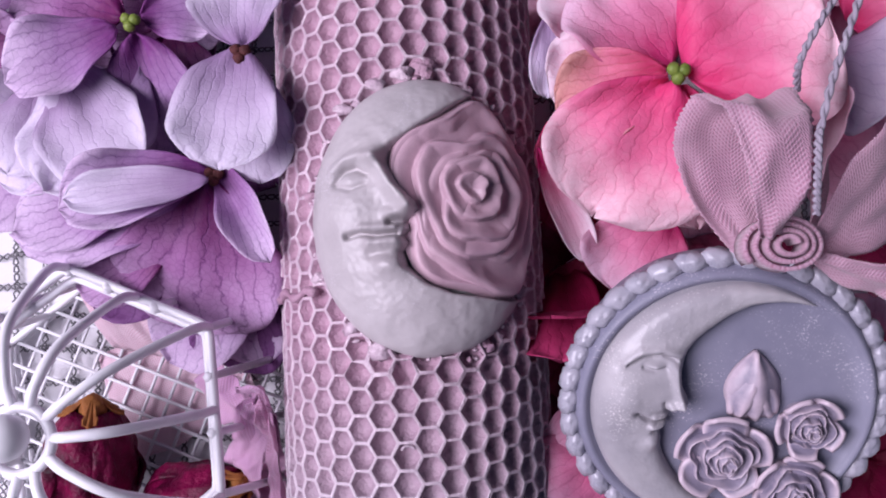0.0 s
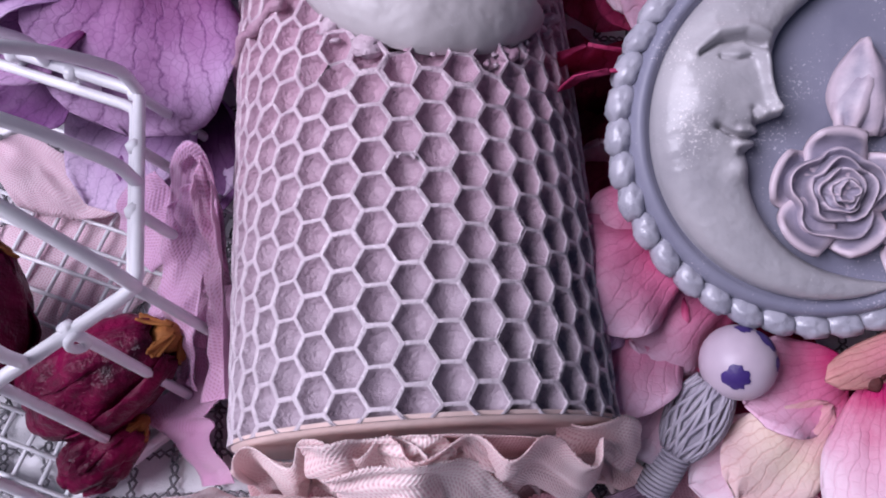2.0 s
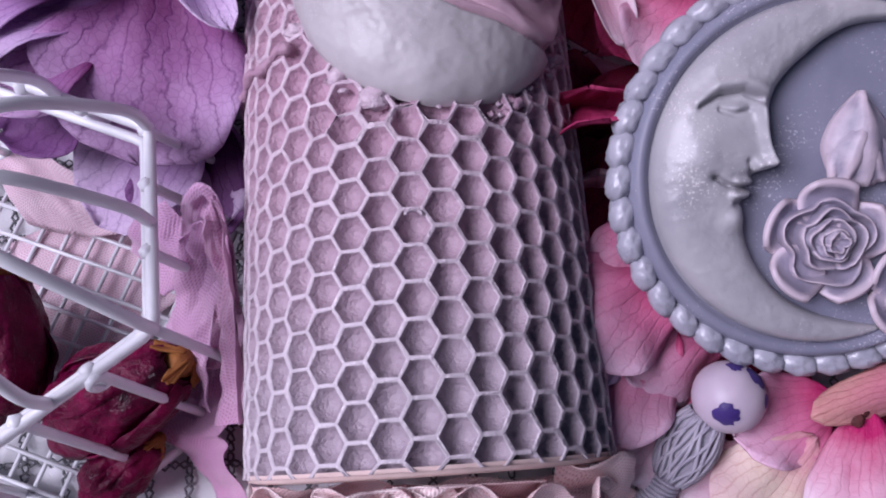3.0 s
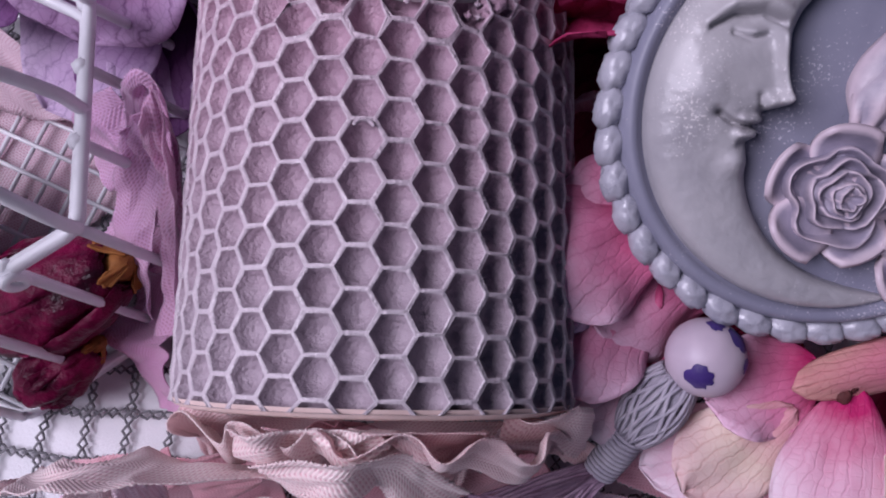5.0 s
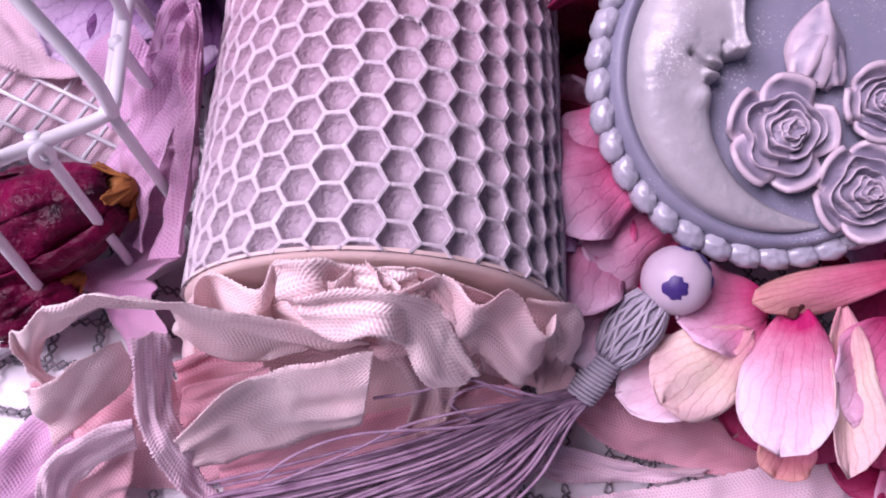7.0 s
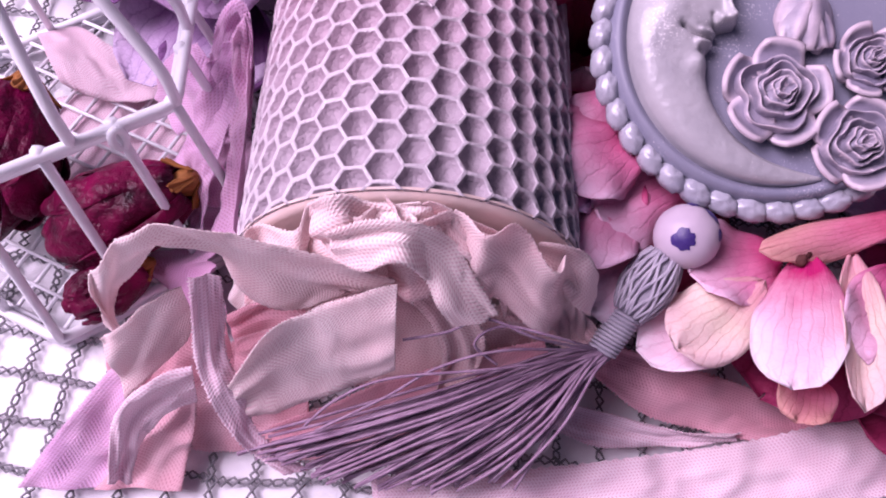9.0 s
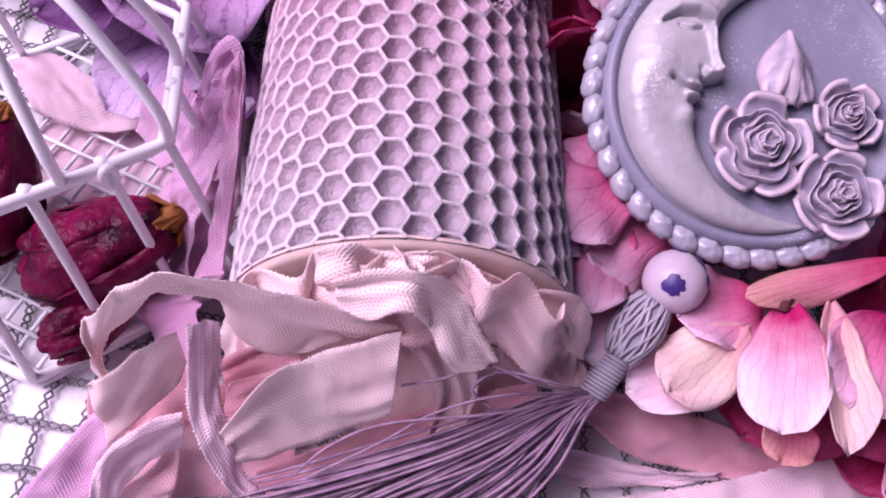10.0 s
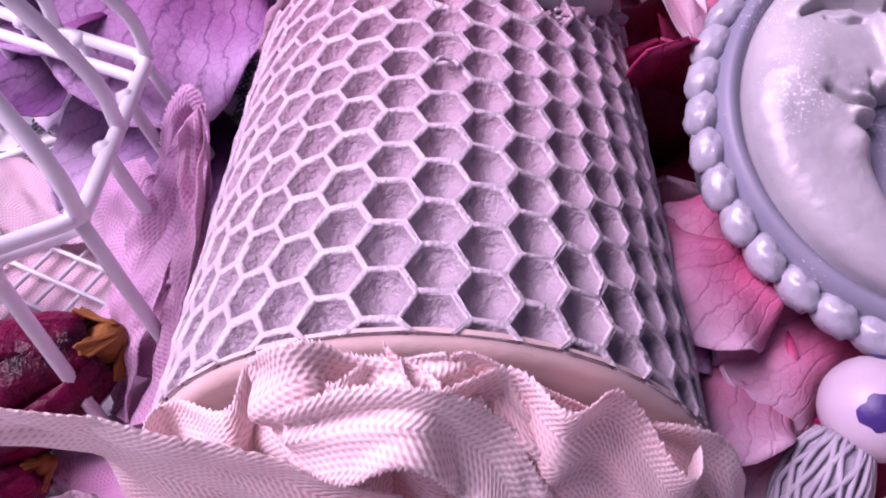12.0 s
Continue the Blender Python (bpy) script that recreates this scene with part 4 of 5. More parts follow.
    for pts in ([(0.0173, -0.0470, 0.0390), (0.0082, -0.0457, 0.0425), (0.0021, -0.0477, 0.0402), (-0.0048, -0.0492, 0.0390)],
                [(0.0211, -0.0467, 0.0390), (0.0112, -0.0462, 0.0412), (0.0069, -0.0485, 0.0382), (0.0111, -0.0506, 0.0345)],
                [(0.0127, -0.0508, 0.0340), (-0.0061, -0.0537, 0.0322), (-0.0151, -0.0571, 0.0285), (-0.0205, -0.0611, 0.0242)],
                [(0.0121, -0.0488, 0.0370), (0.0012, -0.0519, 0.0340), (-0.0067, -0.0560, 0.0290), (-0.0185, -0.0616, 0.0235)]):
        tube("loose_strand", spline([n1] + list(pts), 34), 0.00026, M_YARN, top, sides=5)

# ---- the arrangement ----
build_table()
build_candle()
build_soap()
build_cage()
build_dried_rose((-0.0515, -0.0152, 0.0235), (-0.0782, -0.0262, 0.0120), 0.0180, 0.7, "dark crimson dried rosebud lying on the birdcage floor")
build_dried_rose((-0.0880, 0.0030, 0.0240), (-0.0930, -0.0270, 0.0140), 0.0215, 2.9, "dried crimson rose with brown sepals inside the birdcage")
build_dried_rose((-0.0590, -0.0290, 0.0125), (-0.0730, -0.0390, 0.0090), 0.0105, 4.4, "shrivelled dark dried rosebud on the birdcage floor")

G = "hydrangea blossoms"
# lilac blossoms beyond the birdcage
floret("lilac hydrangea floret with pale edges and a green heart", G, [
    ((-0.0722, 0.0900, 0.0500), (-0.0955, 0.0768, 0.0520), 0.0150, P_LILAC, {"cup": 0.25}),
    ((-0.0730, 0.0940, 0.0460), (-0.1005, 0.1046, 0.0420), 0.0200, P_PURPLE),
    ((-0.0688, 0.0891, 0.0480), (-0.0628, 0.0624, 0.0400), 0.0185, P_LILAC, {"cup": 0.22, "bend": -0.1}),
    ((-0.0674, 0.0930, 0.0480), (-0.0514, 0.0963, 0.0440), 0.0130, P_LILAC)], (-0.0687, 0.0909, 0.0500), M_GREEN)
floret("pale lilac hydrangea floret with a dark heart", G, [
    ((-0.0420, 0.0822, 0.0580), (-0.0449, 0.0555, 0.0600), 0.0185, P_PALE, {"cup": 0.12}),
    ((-0.0417, 0.0826, 0.0560), (-0.0436, 0.0991, 0.0560), 0.0160, P_PALE),
    ((-0.0414, 0.0799, 0.0540), (-0.0401, 0.0550, 0.0460), 0.0150, P_PALE, {"cup": 0.1})], (-0.0414, 0.0804, 0.0575), M_HEART)
floret("purple hydrangea floret with strongly veined petals", G, [
    ((-0.0508, 0.0561, 0.0460), (-0.0592, 0.0205, 0.0330), 0.0320, P_PURPLE, {"cup": 0.06, "bend": -0.05}),
    ((-0.0514, 0.0580, 0.0480), (-0.0823, 0.0488, 0.0520), 0.0135, P_LILAC, {"cup": 0.5}),
    ((-0.0552, 0.0546, 0.0420), (-0.0992, 0.0448, 0.0420), 0.0180, P_LILAC, {"cup": 0.1}),
    ((-0.0504, 0.0603, 0.0460), (-0.0367, 0.0371, 0.0500), 0.0080, P_LILAC, {"cup": 0.6}),
    ((-0.0624, 0.0502, 0.0320), (-0.0900, 0.0309, 0.0260), 0.0240, P_DEEP)], (-0.0502, 0.0566, 0.0470), M_HEART)
floret("pale lilac hydrangea petals folded over one another", G, [
    ((-0.0689, 0.0827, 0.0440), (-0.0880, 0.0535, 0.0480), 0.0240, P_PALE, {"cup": 0.12}),
    ((-0.0786, 0.0835, 0.0380), (-0.1066, 0.0591, 0.0400), 0.0270, P_PALE),
    ((-0.0929, 0.0801, 0.0320), (-0.1158, 0.0493, 0.0340), 0.0280, P_LILAC)])
floret("violet hydrangea petals low beside the birdcage", G, [
    ((-0.0490, 0.0438, 0.0260), (-0.0723, 0.0142, 0.0160), 0.0220, P_LILAC),
    ((-0.0501, 0.0371, 0.0220), (-0.0543, 0.0110, 0.0120), 0.0200, P_DEEP),
    ((-0.0566, 0.0401, 0.0200), (-0.0457, 0.0141, 0.0160), 0.0160, P_LILAC),
    ((-0.0767, 0.0687, 0.0420), (-0.0900, 0.0513, 0.0360), 0.0200, P_LILAC, {"cup": -0.1}),
    ((-0.0765, 0.0655, 0.0300), (-0.0840, 0.0414, 0.0240), 0.0200, P_LILAC, {"cup": -0.1}),
    ((-0.0737, 0.0540, 0.0220), (-0.0831, 0.0351, 0.0140), 0.0190, P_PALE, {"cup": -0.1})])
floret("mauve hydrangea petals behind the birdcage", G, [
    ((-0.1035, 0.0999, 0.0300), (-0.1304, 0.0783, 0.0260), 0.0260, P_PURPLE),
    ((-0.0952, 0.1115, 0.0300), (-0.1237, 0.1208, 0.0280), 0.0260, P_LILAC),
    ((-0.0605, 0.1058, 0.0400), (-0.0837, 0.1227, 0.0360), 0.0240, P_LILAC),
    ((-0.0454, 0.1057, 0.0450), (-0.0351, 0.1259, 0.0400), 0.0240, P_PALE),
    ((-0.0660, 0.0937, 0.0360), (-0.0645, 0.0735, 0.0280), 0.0220, P_PURPLE),
    ((-0.0497, 0.0745, 0.0340), (-0.0410, 0.0572, 0.0300), 0.0200, P_DEEP)])

floret("pale lilac hydrangea petals spread over the bunch with whitish edges", G, [
    ((-0.0865, 0.0827, 0.0470), (-0.0697, 0.0547, 0.0500), 0.0200, P_PALE, {"cup": 0.10}),
    ((-0.0934, 0.0795, 0.0430), (-0.0985, 0.0580, 0.0450), 0.0190, P_PALE, {"cup": 0.12}),
    ((-0.0659, 0.0541, 0.0460), (-0.0979, 0.0453, 0.0430), 0.0130, P_LILAC, {"cup": 0.10}),
    ((-0.0495, 0.0548, 0.0530), (-0.0798, 0.0507, 0.0550), 0.0080, P_PALE, {"cup": 0.30}),
    ((-0.0630, 0.0433, 0.0400), (-0.0868, 0.0333, 0.0360), 0.0150, P_PURPLE, {"cup": 0.10})])
# pink blossoms on the other side of the candle
floret("bright pink hydrangea floret with a green heart", G, [
    ((0.0447, 0.0695, 0.0680), (0.0302, 0.0444, 0.0620), 0.0270, P_PINK, {"cup": 0.16, "bend": -0.05}),
    ((0.0474, 0.0706, 0.0680), (0.0689, 0.0821, 0.0760), 0.0330, P_PINK, {"cup": 0.12}),
    ((0.0442, 0.0717, 0.0660), (0.0237, 0.0653, 0.0600), 0.0150, P_RUST, {"cup": 0.25}),
    ((0.0471, 0.0692, 0.0660), (0.0519, 0.0426, 0.0560), 0.0130, P_PINK),
    ((0.0453, 0.0738, 0.0640), (0.0317, 0.0949, 0.0600), 0.0210, P_ROSY)], (0.0452, 0.0701, 0.0700), M_GREEN)
floret("blush hydrangea petals leaning on the candle", G, [
    ((0.0420, 0.0786, 0.0520), (0.0235, 0.0711, 0.0520), 0.0190, P_BLUSH),
    ((0.0391, 0.0881, 0.0500), (0.0252, 0.1002, 0.0520), 0.0210, P_BLUSH),
    ((0.0238, 0.0902, 0.0520), (0.0232, 0.0729, 0.0460), 0.0070, P_PALE, {"cup": 0.3}),
    ((0.0207, 0.0610, 0.0500), (0.0321, 0.0375, 0.0400), 0.0060, P_BLUSH, {"cup": 0.5, "bend": 0.05}),
    ((0.0234, 0.0678, 0.0460), (0.0287, 0.0544, 0.0400), 0.0100, P_PINK)])
# crimson ones fill the dark gap beside the candle, its shade in their colour
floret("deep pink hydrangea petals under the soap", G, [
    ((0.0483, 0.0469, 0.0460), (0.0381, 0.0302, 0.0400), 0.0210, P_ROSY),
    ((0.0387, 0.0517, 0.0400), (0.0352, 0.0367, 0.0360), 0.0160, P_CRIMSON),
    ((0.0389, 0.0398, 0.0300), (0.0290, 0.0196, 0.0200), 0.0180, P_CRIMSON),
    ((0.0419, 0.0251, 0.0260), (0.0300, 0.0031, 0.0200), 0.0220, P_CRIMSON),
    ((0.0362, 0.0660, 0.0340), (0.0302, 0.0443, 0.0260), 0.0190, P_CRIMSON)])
floret("pale hydrangea petals behind the bow", G, [
    ((0.0789, 0.0772, 0.0500), (0.0938, 0.0702, 0.0560), 0.0200, P_PALE),
    ((0.0874, 0.0877, 0.0480), (0.0974, 0.0937, 0.0560), 0.0240, P_PINK),
    ((0.0757, 0.0736, 0.0460), (0.0972, 0.0563, 0.0440), 0.0280, P_ROSY),
    ((0.0846, 0.0518, 0.0500), (0.1019, 0.0366, 0.0460), 0.0260, P_CRIMSON)])

# blossoms at the foot of the soap
floret("rosy lilac hydrangea floret tucked under the soap", G, [
    ((0.0359, -0.0036, 0.0400), (0.0177, -0.0160, 0.0440), 0.0175, P_ROSY, {"cup": -0.15}),
    ((0.0366, 0.0074, 0.0400), (0.0236, -0.0103, 0.0400), 0.0130, P_ROSY, {"cup": -0.1}),
    ((0.0492, -0.0085, 0.0340), (0.0271, -0.0209, 0.0380), 0.0185, P_ROSY, {"cup": -0.15, "lift": (0, -0.5, 1)}),
    ((0.0354, -0.0089, 0.0340), (0.0226, -0.0316, 0.0380), 0.0150, P_ROSY, {"cup": -0.12}),
    ((0.0321, -0.0080, 0.0340), (0.0171, -0.0208, 0.0400), 0.0110, P_LILAC, {"cup": -0.12}),
    ((0.0439, -0.0221, 0.0300), (0.0278, -0.0377, 0.0300), 0.0130, P_BLUSH, {"cup": -0.1}),
    ((0.0295, -0.0049, 0.0140), (0.0152, -0.0116, 0.0100), 0.0150, P_CRIMSON)])
floret("blush and cream hydrangea floret with browned edges", G, [
    ((0.0649, -0.0273, 0.0400), (0.0572, -0.0525, 0.0420), 0.0122, P_BLUSH, {"cup": -0.07, "bend": -0.03, "twist": 0.25, "lift": (-0.25, -0.3, 1)}),
    ((0.0726, -0.0259, 0.0400), (0.0695, -0.0549, 0.0400), 0.0075, P_CREAM, {"cup": 0.5}),
    ((0.0856, -0.0189, 0.0440), (0.0547, -0.0286, 0.0420), 0.0060, P_RUST, {"cup": -0.5}),
    ((0.0578, -0.0314, 0.0360), (0.0420, -0.0450, 0.0340), 0.0120, P_CREAM, {"cup": -0.15}),
    ((0.0676, -0.0446, 0.0300), (0.0633, -0.0547, 0.0300), 0.0085, P_RUST),
    ((0.0841, -0.0281, 0.0400), (0.0715, -0.0471, 0.0400), 0.0150, P_ROSY),
    ((0.0630, -0.0254, 0.0340), (0.0446, -0.0311, 0.0360), 0.0130, P_ROSY),
    ((0.0603, -0.0348, 0.0280), (0.0374, -0.0425, 0.0260), 0.0120, P_BLUSH)], (0.0626, -0.0279, 0.0400), M_HEART)
# gap shade under the soap is put into the crimson of these petals
floret("crimson hydrangea petals coloured for the shade under the soap", G, [
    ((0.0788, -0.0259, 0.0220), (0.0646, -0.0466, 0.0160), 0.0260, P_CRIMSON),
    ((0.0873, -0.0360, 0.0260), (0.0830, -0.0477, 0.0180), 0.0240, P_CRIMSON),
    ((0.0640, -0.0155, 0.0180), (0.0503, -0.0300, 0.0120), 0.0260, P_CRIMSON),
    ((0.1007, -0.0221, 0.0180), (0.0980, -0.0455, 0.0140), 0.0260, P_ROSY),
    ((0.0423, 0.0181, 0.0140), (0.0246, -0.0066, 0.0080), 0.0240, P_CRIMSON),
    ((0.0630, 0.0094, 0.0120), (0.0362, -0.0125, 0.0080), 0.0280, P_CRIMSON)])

# added filler blossoms low between the flower heads, gap shade in their colours
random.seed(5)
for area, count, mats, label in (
        ((-0.118, -0.046, 0.050, 0.125), 9, (P_PURPLE, P_DEEP, P_LILAC), "purple hydrangea filler petals low in the bunch, some coloured as shade"),
        ((0.032, 0.115, 0.045, 0.125), 9, (P_CRIMSON, P_ROSY, P_PINK), "deep pink hydrangea filler petals low in the bunch, some coloured as shade"),
        ((0.032, 0.115, -0.045, 0.040), 9, (P_CRIMSON, P_CRIMSON, P_ROSY), "crimson hydrangea filler petals coloured as shade, low under the soap")):
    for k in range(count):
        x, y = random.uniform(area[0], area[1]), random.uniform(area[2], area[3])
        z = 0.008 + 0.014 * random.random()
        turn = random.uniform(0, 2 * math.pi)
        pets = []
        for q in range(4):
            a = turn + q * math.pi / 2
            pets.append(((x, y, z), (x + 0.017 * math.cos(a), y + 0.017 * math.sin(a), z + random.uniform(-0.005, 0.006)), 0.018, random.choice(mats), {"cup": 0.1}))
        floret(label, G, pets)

# blossoms standing farther back
random.seed(9)
for k in range(30):
    left = k % 2 == 0
    x = random.uniform(-0.155, -0.045) if left else random.uniform(0.035, 0.150)
    y = random.uniform(0.100, 0.175)
    z = random.uniform(0.018, 0.060)
    turn = random.uniform(0, 2 * math.pi)
    mats = (P_PURPLE, P_LILAC, P_PALE) if left else (P_PINK, P_ROSY, P_CRIMSON)
    pets = []
    for q in range(4):
        a = turn + q * math.pi / 2
        dy, dz = 0.012 * math.sin(a), 0.016 * math.sin(a)
        pets.append(((x, y, z), (x + 0.020 * math.cos(a), y + dy, z + dz), 0.021, random.choice(mats), {"cup": 0.12, "lift": (0, -0.8, 0.6)}))
    floret("purple hydrangea floret at the back of the bunch" if left else "pink hydrangea floret at the back of the bunch", G, pets, (x, y - 0.0006, z + 0.0006), M_HEART)
floret("crimson hydrangea petals standing between candle and soap", G, [
    ((0.0259, 0.0281, 0.0200), (0.0227, 0.0255, 0.0500), 0.0200, P_CRIMSON, {"lift": (0, -1, 0.4)}),
    ((0.0279, 0.0375, 0.0240), (0.0243, 0.0162, 0.0560), 0.0160, P_CRIMSON, {"lift": (0, -1, 0.4)}),
    ((0.0300, 0.0154, 0.0140), (0.0278, 0.0178, 0.0300), 0.0160, P_ROSY, {"lift": (0, -1, 0.4)})])

floret("violet hydrangea petals standing behind the birdcage", G, [
    ((-0.1284, 0.0950, 0.0328), (-0.1616, 0.0950, 0.0255), 0.0300, P_PURPLE, {"lift": (0, -1, 0.3)}),
    ((-0.1329, 0.1000, 0.0341), (-0.1563, 0.1000, 0.0476), 0.0340, P_LILAC, {"lift": (0, -1, 0.3)}),
    ((-0.1242, 0.1000, 0.0338), (-0.1090, 0.1000, 0.0565), 0.0300, P_PURPLE, {"lift": (0, -1, 0.3)})], (-0.1259, 0.0940, 0.0350), M_HEART)
floret("crimson hydrangea petals standing far behind the soap", G, [
    ((0.0327, 0.1200, 0.0060), (0.0266, 0.1200, 0.0307), 0.0300, P_CRIMSON, {"lift": (0, -1, 0.3)}),
    ((0.0349, 0.1150, 0.0099), (0.0404, 0.1150, 0.0359), 0.0300, P_CRIMSON, {"lift": (0, -1, 0.3)})])

# soft ribbon heap in front of the candle
ribbon("silk_ribbon", "peach silk ribbon looped loosely at the edge of the heap", [
    ((-0.0531, -0.0506, 0.0350), (-0.0502, -0.0502, 0.0290)), ((-0.0525, -0.0478, 0.0475), (-0.0518, -0.0483, 0.0370)), ((-0.0454, -0.0465, 0.0592), (-0.0464, -0.0446, 0.0480)), ((-0.0383, -0.0452, 0.0639), (-0.0401, -0.0430, 0.0540)), ((-0.0334, -0.0447, 0.0634), (-0.0350, -0.0420, 0.0523)), ((-0.0264, -0.0443, 0.0600), (-0.0319, -0.0428, 0.0430)), ((-0.0172, -0.0438, 0.0555), (-0.0246, -0.0459, 0.0380)), ((-0.0063, -0.0443, 0.0498), (-0.0173, -0.0450, 0.0415))], R_PEACH, seed=1.1, wave=0.0004)
ribbon("silk_ribbon", "wide peach silk ribbon lying open on the heap", [
    ((-0.0061, -0.0450, 0.0522), (-0.0057, -0.0519, 0.0320)), ((-0.0128, -0.0464, 0.0500), (-0.0117, -0.0534, 0.0265)), ((-0.0204, -0.0477, 0.0440), (-0.0182, -0.0561, 0.0250)), ((-0.0270, -0.0519, 0.0410), (-0.0250, -0.0579, 0.0221)), ((-0.0335, -0.0565, 0.0290), (-0.0305, -0.0598, 0.0217))], R_PEACH, seed=2.3, wave=0.0004)
ribbon("silk_ribbon", "pale pink silk ribbon twisting down the front of the heap", [
    ((-0.0373, -0.0463, 0.0500), (-0.0334, -0.0443, 0.0485)), ((-0.0379, -0.0500, 0.0430), (-0.0336, -0.0476, 0.0400)), ((-0.0381, -0.0545, 0.0340), (-0.0336, -0.0522, 0.0340)), ((-0.0356, -0.0598, 0.0261), (-0.0306, -0.0571, 0.0250)), ((-0.0310, -0.0646, 0.0188), (-0.0290, -0.0616, 0.0195)), ((-0.0241, -0.0678, 0.0133), (-0.0204, -0.0663, 0.0119))], R_PALE, seed=5.8, wave=0.0004)
ribbon("silk_ribbon", "peach silk ribbon turned over at the edge of the heap", [
    ((-0.0539, -0.0526, 0.0350), (-0.0530, -0.0579, 0.0200)), ((-0.0480, -0.0503, 0.0410), (-0.0463, -0.0539, 0.0260)), ((-0.0429, -0.0472, 0.0440), (-0.0407, -0.0503, 0.0320)), ((-0.0397, -0.0458, 0.0447), (-0.0392, -0.0476, 0.0360))], R_PEACH, seed=1.4, wave=0.0006)
ribbon("silk_ribbon", "pale pink silk ribbon sweeping round to the front", [
    ((-0.0397, -0.0538, 0.0310), (-0.0404, -0.0570, 0.0210)), ((-0.0466, -0.0573, 0.0295), (-0.0455, -0.0600, 0.0192)), ((-0.0527, -0.0615, 0.0232), (-0.0497, -0.0633, 0.0146)), ((-0.0556, -0.0676, 0.0140), (-0.0524, -0.0676, 0.0094)), ((-0.0562, -0.0710, 0.0106), (-0.0527, -0.0707, 0.0073))], R_PALE, seed=2.7, wave=0.0006)
ribbon("silk_ribbon", "pink silk ribbon folded in the hollow of the heap", [
    ((-0.0349, -0.0455, 0.0340), (-0.0337, -0.0497, 0.0260)), ((-0.0298, -0.0434, 0.0365), (-0.0280, -0.0467, 0.0295)), ((-0.0225, -0.0423, 0.0370), (-0.0215, -0.0444, 0.0320))], R_PINK, seed=6.6, wave=0.0006)
ribbon("silk_ribbon", "pink silk ribbon lying deep behind the loops", [
    ((-0.0513, -0.0539, 0.0210), (-0.0510, -0.0583, 0.0141)), ((-0.0453, -0.0491, 0.0270), (-0.0440, -0.0545, 0.0180)), ((-0.0395, -0.0458, 0.0310), (-0.0390, -0.0526, 0.0200)), ((-0.0357, -0.0435, 0.0340), (-0.0351, -0.0500, 0.0230))], R_PINK, seed=14.8, wave=0.0008)
ribbon("silk_ribbon", "pale peach silk ribbon folded over the crest of the heap", [
    ((-0.0199, -0.0375, 0.0595), (-0.0177, -0.0404, 0.0540)), ((-0.0163, -0.0371, 0.0630), (-0.0125, -0.0420, 0.0565)), ((-0.0124, -0.0362, 0.0611), (-0.0094, -0.0400, 0.0550)), ((-0.0075, -0.0365, 0.0605), (-0.0053, -0.0410, 0.0580)), ((-0.0037, -0.0346, 0.0621), (-0.0004, -0.0381, 0.0570))], R_PEACH, seed=3.3, wave=0.0006)
ribbon("silk_ribbon", "gauzy peach silk ribbon rising to a peak at the candle foot", [
    ((-0.0056, -0.0362, 0.0577), (-0.0022, -0.0404, 0.0515)), ((-0.0025, -0.0342, 0.0622), (0.0002, -0.0387, 0.0525)), ((0.0017, -0.0364, 0.0597), (0.0048, -0.0415, 0.0515)), ((0.0064, -0.0360, 0.0562), (0.0095, -0.0422, 0.0450)), ((0.0120, -0.0348, 0.0522), (0.0123, -0.0442, 0.0380))], R_GAUZE, seed=5.1, wave=0.0005)
ribbon("silk_ribbon", "peach silk ribbon folded forward over the heap", [
    ((-0.0167, -0.0409, 0.0590), (-0.0156, -0.0439, 0.0540)), ((-0.0105, -0.0396, 0.0615), (-0.0106, -0.0449, 0.0555)), ((-0.0041, -0.0402, 0.0622), (-0.0059, -0.0435, 0.0575)), ((0.0013, -0.0397, 0.0570), (-0.0020, -0.0441, 0.0515)), ((0.0046, -0.0420, 0.0525), (0.0002, -0.0462, 0.0480)), ((0.0102, -0.0456, 0.0440), (0.0036, -0.0478, 0.0430))], R_PEACH, seed=6.4, wave=0.0005)
ribbon("silk_ribbon", "pink silk ribbon glimpsed under the crest folds", [
    ((-0.0180, -0.0381, 0.0490), (-0.0083, -0.0368, 0.0465)), ((-0.0153, -0.0387, 0.0445), (-0.0041, -0.0377, 0.0405)), ((-0.0132, -0.0410, 0.0360), (-0.0033, -0.0409, 0.0330))], R_PINK, seed=8.2, wave=0.0008)
ribbon("silk_ribbon", "dusky rose silk ribbon turned over beside the heap", [
    ((0.0137, -0.0334, 0.0445), (0.0144, -0.0393, 0.0390)), ((0.0171, -0.0346, 0.0500), (0.0200, -0.0383, 0.0380)), ((0.0239, -0.0331, 0.0440), (0.0247, -0.0406, 0.0370)), ((0.0277, -0.0335, 0.0385), (0.0279, -0.0398, 0.0330))], R_GAUZE, seed=7.7, wave=0.0006)
ribbon("silk_ribbon", "gauzy rose silk ribbon under the tassel head", [
    ((0.0146, -0.0369, 0.0330), (0.0129, -0.0410, 0.0260)), ((0.0207, -0.0359, 0.0335), (0.0197, -0.0419, 0.0240)), ((0.0281, -0.0384, 0.0290), (0.0256, -0.0429, 0.0220)), ((0.0313, -0.0411, 0.0250), (0.0305, -0.0440, 0.0200))], R_GAUZE, seed=13.2, wave=0.0006)
